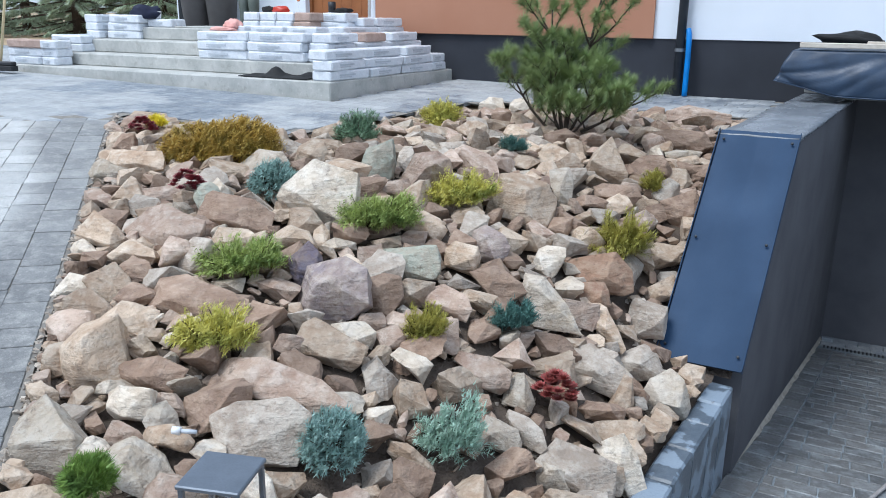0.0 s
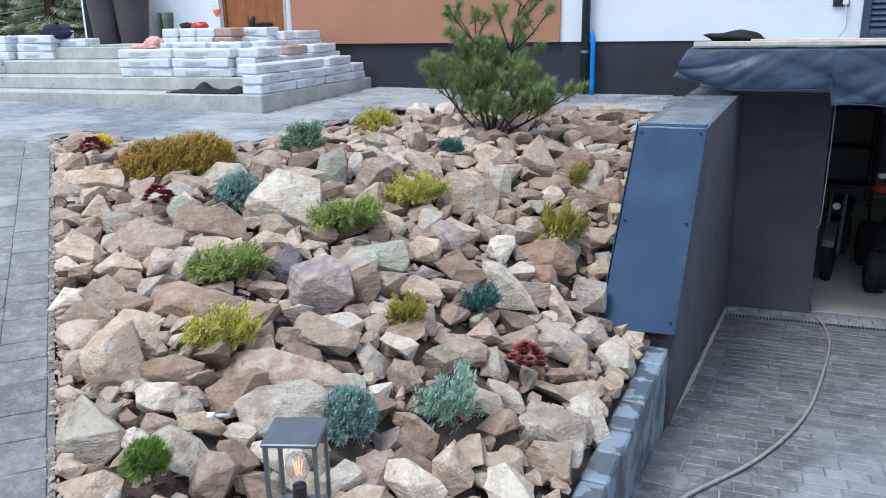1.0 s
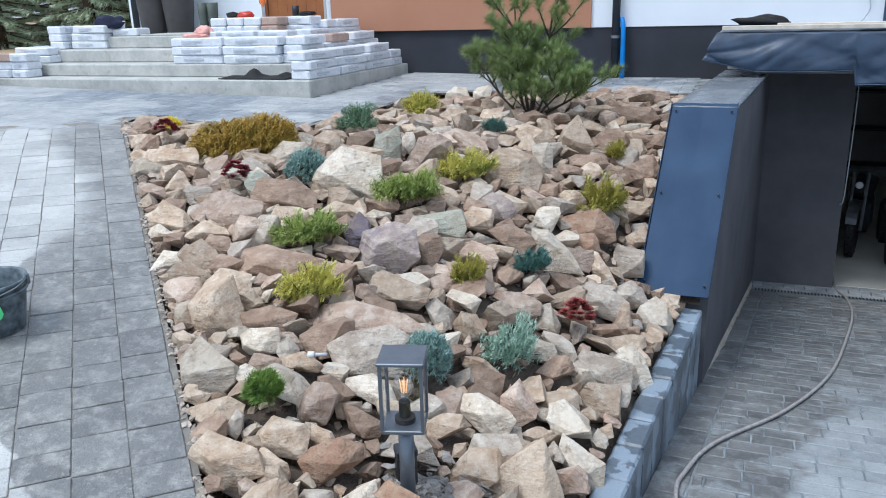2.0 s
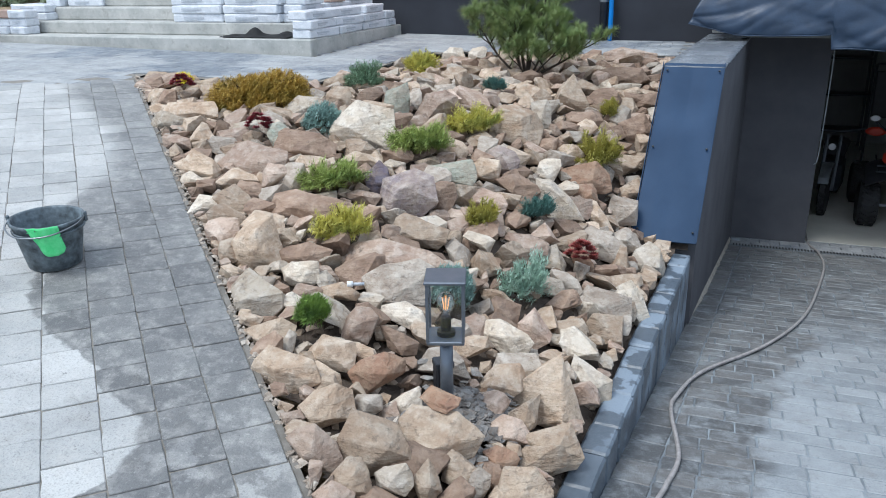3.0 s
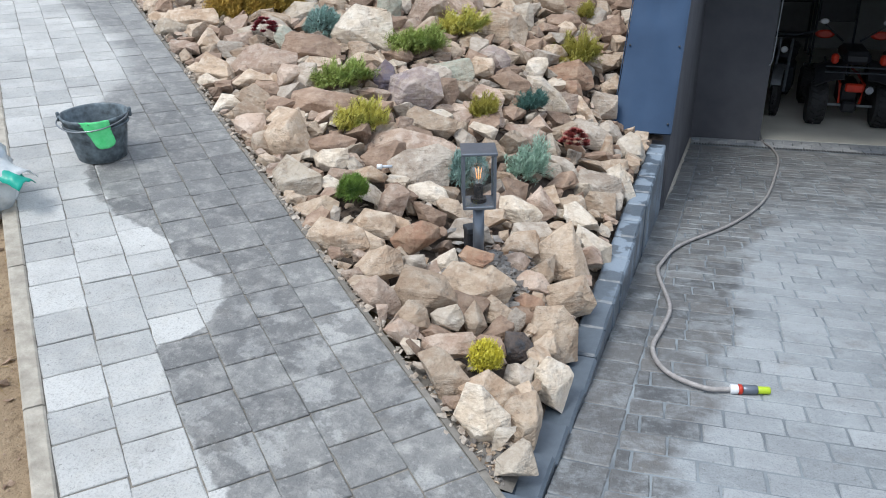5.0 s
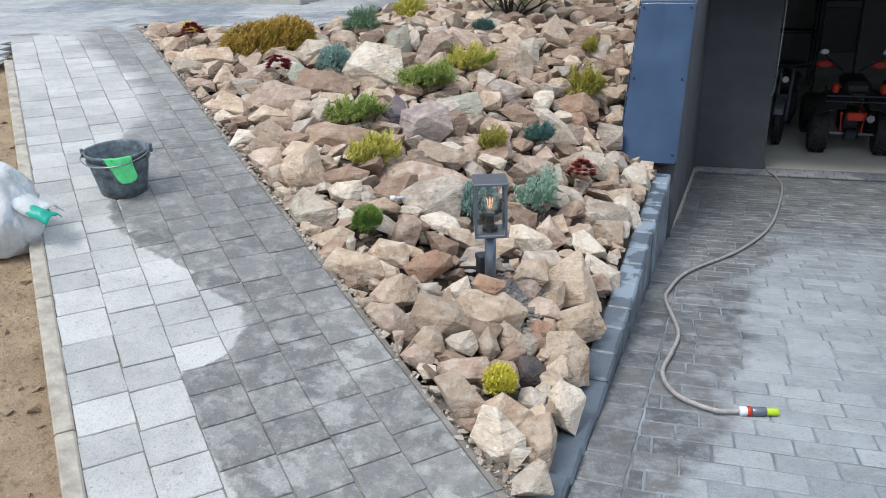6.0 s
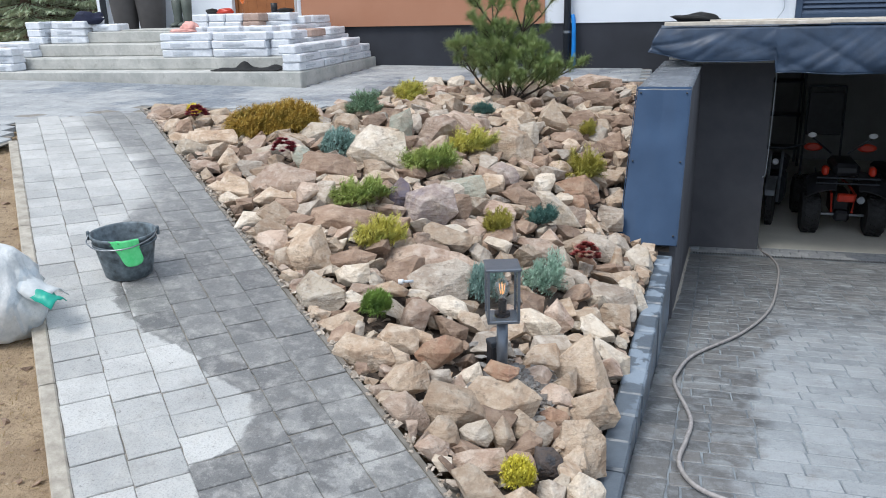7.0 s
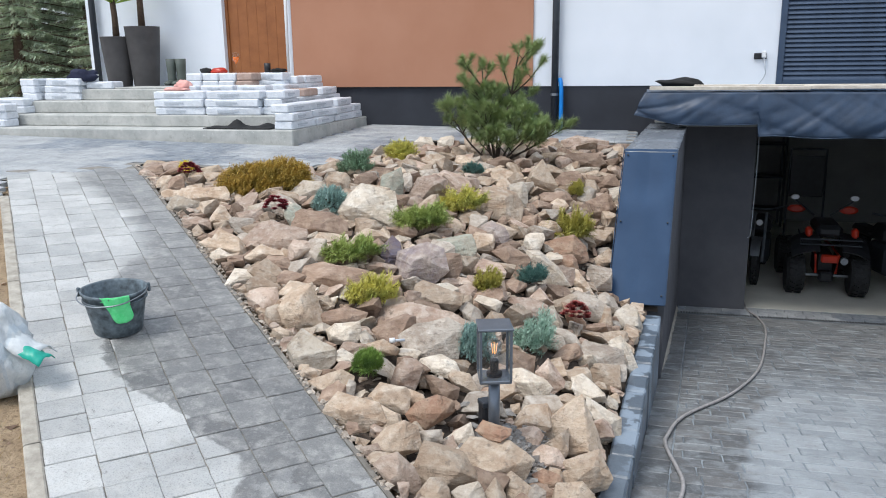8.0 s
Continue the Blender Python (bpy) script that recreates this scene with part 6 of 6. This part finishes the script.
flat_me = broken_stone(5, "slab", 0.17, 0.10, 0.055)
flat_me.materials.append(STONE["rust"])
flat = new("boulder", flat_me)
flat.matrix_world = pose(0.84, -7.13, garden_z(0.84, -7.13) + 0.125, 18, 4, -22)
tagged(flat, "flat orange sandstone slab lying on a larger boulder", "boulder", "boulders of the rock garden")

# smaller stones between the boulders
MID = [hull_rock(100 + k, 12 + k % 5, k >= 16) for k in range(32)]
rnd = random.Random(77)
tones = ["tan", "tan", "tan", "tan", "rose", "rose", "pale", "grey", "brown", "brown"]
placed, small = [], []
KEEP = [(0.93, -6.98, 0.09), (0.815, -6.98, 0.06), (0.765, -6.90, 0.05), (0.20, -6.88, 0.06), (0.84, -5.92, 0.08), (1.02, -7.72, 0.05), (0.58, -6.26, 0.09)]


def free(x, y, r):
    for cx, cy, a, b in TAKEN:
        if ((x - cx) / (a * 0.86 + r * 0.5)) ** 2 + ((y - cy) / (b * 0.86 + r * 0.5)) ** 2 < 1:
            return False
    if any(math.hypot(x - cx, y - cy) < c + r * 0.8 for cx, cy, c in KEEP):
        return False
    return all(math.hypot(x - cx, y - cy) > (c + r) * 0.74 for cx, cy, c in placed)


for k in range(900):
    s, r = rnd.uniform(0.78, 6.55), rnd.uniform(0.028, 0.062)
    x, y = along(s, EDGE[0] + 0.012 + r * 0.75)
    if free(x, y, r * 0.8):
        placed.append((x, y, r))
for k in range(700):
    y, r = rnd.uniform(-8.2, -4.4), rnd.uniform(0.035, 0.085)
    x = wall_x(y) - 0.135 - r * 0.85
    if free(x, y, r * 0.75):
        placed.append((x, y, r))
for size, tries in ((0.105, 900), (0.088, 2500), (0.070, 5000), (0.054, 7000), (0.040, 9000), (0.030, 9000)):
    for k in range(tries):
        x, y = rnd.uniform(-3.0, 1.5), rnd.uniform(-8.2, -1.32)
        r = size * rnd.uniform(0.85, 1.2)
        if inside(x - r * 0.4, y - r * 0.3) and inside(x + r * 0.5, y) and inside(x, y + r * 0.4) and across(x, y) > EDGE[0] + 0.01 + r * 0.55 and free(x, y, r):
            placed.append((x, y, r))
for x, y, r in placed:
    m = pose(x, y, bed_z(x, y) + 0.035 + 0.22 * r + (0.05 if x > wall_x(y) - 0.32 and y < -4.3 else 0.0), rnd.uniform(-25, 25), rnd.uniform(-25, 25), rnd.uniform(0, 360)) @ Matrix.Diagonal((r * 2.25 * rnd.uniform(0.9, 1.25), r * 2.0, r * rnd.uniform(1.2, 1.7), 1))
    small.append((x, y, r, m, rnd.choice(MID[:16]), rnd.choice(tones)))
small.sort(key=lambda q: -q[2] + 0.02 * (q[1] + 8))
for x, y, r, m, me, tone in small[:300]:
    ob = new("stone", toned(MID[MID.index(me) + 16], tone))
    ob.parent = rock_bed
    ob.matrix_local = m


def joined(name, items, material, parent, label):
    """Many small pieces in one mesh."""
    vs, fs = [], []
    for me, m in items:
        o = len(vs)
        vs += [tuple(m @ v.co) for v in me.vertices]
        fs += [tuple(o + i for i in p.vertices) for p in me.polygons]
    me = bpy.data.meshes.new(name)
    me.from_pydata(vs, [], fs)
    me.materials.append(material)
    ob = new(name, me)
    ob.parent = parent
    return tagged(ob, label, kind="stuff")


for tone in sorted(set(tones)):
    items = [(me, m) for x, y, r, m, me, t in small[300:] if t == tone]
    if items:
        joined("small_stones", items, STONE[tone], rock_bed, f"small {TONE_WORDS[tone]} stones filling gaps")
CHIP = [hull_rock(200 + k, 9, False) for k in range(8)]
items = {"grey": [], "tan": [], "slate": []}
for k in range(5200):
    x, y = rnd.uniform(-3.0, 1.5), rnd.uniform(-8.25, -1.32)
    if inside(x, y) and (rnd.random() < 0.55 or math.hypot(x - 0.85, y + 6.95) < 0.35):
        r = rnd.uniform(0.008, 0.024)
        items[rnd.choice(("grey", "tan"))].append((rnd.choice(CHIP), pose(x, y, bed_z(x, y) + 0.006 + 0.03 * noise.noise(Vector((x * 6, y * 6, 0))) + r * 0.3, rnd.uniform(0, 60), 0, rnd.uniform(0, 360)) @ Matrix.Diagonal((r * 2.6, r * 1.8, r * 1.2, 1))))
for k in range(420):
    x, y = 0.89 + rnd.gauss(0, 0.10), -6.97 + rnd.gauss(0, 0.11)
    r = rnd.uniform(0.010, 0.028)
    items["slate"].append((rnd.choice(CHIP), pose(x, y, garden_z(x, y) - 0.005 + r * 0.5, rnd.uniform(-20, 20), 0, rnd.uniform(0, 360)) @ Matrix.Diagonal((r * 3.2, r * 1.8, r * 0.9, 1))))
for k in range(200):
    y = rnd.uniform(-8.24, -7.8)
    x0, x1 = (EDGE[0] - 0.701 * y) / 0.713, wall_x(y) - 0.13
    if x1 > x0 + 0.01:
        x, r = rnd.uniform(x0, x1), rnd.uniform(0.005, 0.016)
        items[rnd.choice(("slate", "tan"))].append((rnd.choice(CHIP), pose(x, y, max(bed_z(x, y), slope_z(x, y) - 0.035 - 0.4 * (x - x0)) + r * 0.4, rnd.uniform(0, 60), 0, rnd.uniform(0, 360)) @ Matrix.Diagonal((r * 2.6, r * 1.8, r * 1.3, 1))))
# crumbs of stone along the path's edge
for k in range(380):
    s, a = rnd.uniform(0.8, 6.6), EDGE[0] + 0.02 - abs(rnd.gauss(0, 0.022))
    x, y = along(s, a)
    r = rnd.uniform(0.003, 0.010) if a < EDGE[0] - 0.02 else rnd.uniform(0.006, 0.018)
    items["grey"].append((rnd.choice(CHIP), pose(x, y, upper_z(x, y) + r * 0.35, rnd.uniform(0, 60), 0, rnd.uniform(0, 360)) @ Matrix.Diagonal((r * 2.6, r * 1.8, r * 1.3, 1))))
for tone in items:
    joined("stone_chips", items[tone], STONE[tone], rock_bed, f"{TONE_WORDS[tone]} stone chippings in the gaps")
soil_items = []
for k in range(900):
    s, a = rnd.uniform(1.6, 8.0), outer(s) - 0.07 - abs(rnd.gauss(0, 0.45))
    x, y = along(s, a)
    r = rnd.choice((0.004, 0.005, 0.007, 0.010, 0.010, 0.022)) * rnd.uniform(0.7, 1.3)
    soil_items.append((rnd.choice(CHIP), pose(x, y, ground_z(x, y) + r * 0.25, 0, rnd.uniform(-20, 20), rnd.uniform(0, 360)) @ Matrix.Diagonal((r * 2.4, r * 1.9, r * 1.4, 1))))
joined("soil_stones", soil_items, STONE["brown"], ground, "stones and clods lying on bare soil")
b = bmesh.new()
for k in range(2600):
    s, a = rnd.uniform(1.6, 8.0), outer(s) - 0.08 - abs(rnd.gauss(0, 0.4))
    x, y = along(s, a)
    if noise.noise(Vector((x * 1.8, y * 1.8, 5))) > -0.05:
        blade(b, Vector((x, y, ground_z(x, y))), Vector((rnd.gauss(0, 1), rnd.gauss(0, 1), 0.25 + 0.5 * rnd.random())).normalized(), rnd.uniform(0.02, 0.06), 0.0018)
dry = obj("dry_grass", b, plain("withered_grass", "b09a6c", "8f7a52", 0.9, 30.0, 200.0, 0.1))
tagged(dry, "withered straw-coloured grass on the soil", "grass", "", "stuff")

# ---------------------------------------------------------------- pavers, last
tilt = Vector((0.118, -0.0919, 1.0)).normalized()


def slab_mesh(name, lx, ly, lz, material, seed, bevel=0.006):
    b = boxed(-lx / 2, -ly / 2, -lz, lx / 2, ly / 2, 0, bevel=bevel)
    bmesh.ops.subdivide_edges(b, edges=[e for e in b.edges if e.calc_length() > 0.08 and abs((e.verts[0].co - e.verts[1].co).z) < 0.01 and min(e.verts[0].co.z, e.verts[1].co.z) > -0.02], cuts=2)
    for v in b.verts:
        v.co.x += 0.004 * noise.noise(v.co * 24 + Vector((seed, 0, 0)))
        v.co.y += 0.004 * noise.noise(v.co * 24 + Vector((0, seed, 0)))
    me = bpy.data.meshes.new(name)
    b.normal_update()
    b.to_mesh(me)
    b.free()
    me.materials.append(material)
    return me


rnd = random.Random(12)
COLS, W = 6, (EDGE[0] - 0.024 - EDGE[1]) / 6
lens = (0.145, 0.160, 0.175, 0.21)
slabs = {L: [slab_mesh("paver", L - 0.0035, W - 0.0035, 0.05, M_PATH, k + L, 0.0025) for k in range(3)] for L in lens}
rest = []
pieces = []
for c in range(COLS):
    s = 0.80 + rnd.uniform(0, 0.15)
    while s < 7.9:
        L = rnd.choice(lens)
        w_here = (EDGE[0] - 0.024 - outer(s)) / COLS
        x, y = along(s + L / 2, outer(s) + w_here * (c + 0.5))
        e = 0.06
        gxx = (upper_z(x + e, y) - upper_z(x - e, y)) / (2 * e)
        gyy = (upper_z(x, y + e) - upper_z(x, y - e)) / (2 * e)
        nrm = Vector((-gxx, -gyy, 1)).normalized()
        xa = Vector((0.701, -0.713, 0))
        xa = (xa - nrm * xa.dot(nrm)).normalized()
        ya = nrm.cross(xa)
        m = Matrix((xa, ya, nrm)).transposed().to_4x4()
        m = m @ Matrix.Rotation(radians(rnd.uniform(-0.7, 0.7)), 4, 'Z') @ Matrix.Rotation(radians(rnd.uniform(-0.5, 0.5)), 4, 'X')
        m.translation = Vector((x + rnd.uniform(-0.0015, 0.0015), y + rnd.uniform(-0.0015, 0.0015), upper_z(x, y) + rnd.uniform(0.0, 0.003)))
        pieces.append((s, rnd.choice(slabs[L]), m @ Matrix.Diagonal((1, w_here / W, 1, 1))))
        s += L
pieces.sort(key=lambda q: -q[0])
for s, me, m in pieces[:300]:
    ob = new("paver", me)
    ob.parent = path
    ob.matrix_local = m
if pieces[300:]:
    joined("pavers_far", [(me, m) for s, me, m in pieces[300:]], M_PATH, path, "more grey pavers further up")

# forecourt pavers, thin joints
far = [slab_mesh("forecourt_paver", 0.236, 0.156, 0.04, M_PLAZA, k, 0.003) for k in range(3)]
items = []
for i in range(-46, 6):
    for j in range(-39, 0):
        x, y = i * 0.24 + (0.12 if j % 2 else 0), j * 0.16 + 0.08
        if plaza_here(x, y) and not (x < -2.2 and y > -2.34 and x > -6.75):
            gxx = (upper_z(x + 0.05, y) - upper_z(x - 0.05, y)) / 0.1
            gyy = (upper_z(x, y + 0.05) - upper_z(x, y - 0.05)) / 0.1
            nrm = Vector((-gxx, -gyy, 1)).normalized()
            q = Vector((0, 0, 1)).rotation_difference(nrm).to_matrix().to_4x4()
            items.append((rnd.choice(far), Matrix.Translation((x, y, upper_z(x, y) - 0.004 + rnd.uniform(-0.001, 0.001))) @ q))
joined("forecourt_pavers", items, M_PLAZA, plaza, "pale dusty rectangular pavers")

# ramp pavers in running bond, a lengthwise row beside the wall
drv = [slab_mesh("paver", 0.202, 0.1225, 0.05, M_DRIVE, k, 0.004) for k in range(4)]
near, rest, drv_cut = [], [], {}
pitch = Matrix.Rotation(math.atan(-0.158), 4, "X")
for j in range(0, 82):
    y = -0.70 - j * 0.131
    shift = rnd.choice((0, 0.105, 0.05, 0.155, 0.08))
    x = wall_x(y) + 0.153
    i = 0
    while x < 4.6:
        xx = x + 0.105 - (shift if i else shift / 2)
        m = Matrix.Translation((xx, y, drive_z(y) + rnd.uniform(-0.0015, 0.0015))) @ pitch
        if i == 0 and shift:
            me = drv_cut.setdefault(shift, slab_mesh("paver", 0.202 - shift, 0.1225, 0.05, M_DRIVE, 30, 0.004))
        else:
            me = rnd.choice(drv)
        (near if y < -6.0 and xx < 3.1 else rest).append((y, me, m))
        x += 0.2105
        i += 1
edge_m = slab_mesh("paver", 0.164, 0.202, 0.05, M_DRIVE, 9, 0.004)
for j in range(0, 52):
    y = -0.72 - j * 0.21
    m = Matrix.Translation((wall_x(y) + 0.066, y, drive_z(y))) @ pitch @ Matrix.Rotation(radians(-4), 4, "Z")
    (near if y < -6.0 else rest).append((y, edge_m, m))
near.sort(key=lambda q: abs(q[0] + 7.2))
for y, me, m in near[:300]:
    ob = new("paver", me)
    ob.parent = driveway
    ob.matrix_local = m
joined("ramp_pavers", [(me, m) for y, me, m in near[300:] + rest], M_DRIVE_FAR, driveway, "grey block pavers of the upper and lower ramp")
thr = slab_mesh("paver", 0.204, 0.12, 0.05, M_PLAZA, 5, 0.004)
for r in range(3):
    for i in range(16):
        ob = new("paver", thr)
        ob.parent = driveway
        ob.location = (2.0 + i * 0.21 + (0.1 if r % 2 else 0), -0.41 + r * 0.125, -2.168 - 0.004 * r)

# palisade of concrete blocks between bed and ramp
pal = thing("palisade_wall", "low wall of grey concrete palisade blocks, wet on top", "wall", kind="structure")
pal_me = {}
y = -4.27
k = 0
while y > -8.35:
    top = max(-1.03, drive_z(y) + 0.05)
    L = (0.24, 0.23, 0.27, 0.29, 0.22)[k % 5]
    me = pal_me.setdefault(k % 5, slab_mesh("palisade_block", 0.12, L - 0.006, 1.0, M_PALISADE, k, 0.01))
    ob = new("palisade_block", me)
    ob.parent = pal
    ob.location = (wall_x(y) - 0.083 + rnd.uniform(-0.003, 0.003), y - L / 2, top + rnd.uniform(-0.004, 0.004))
    ob.rotation_euler = (0, 0, radians(-4))
    y -= L
    k += 1
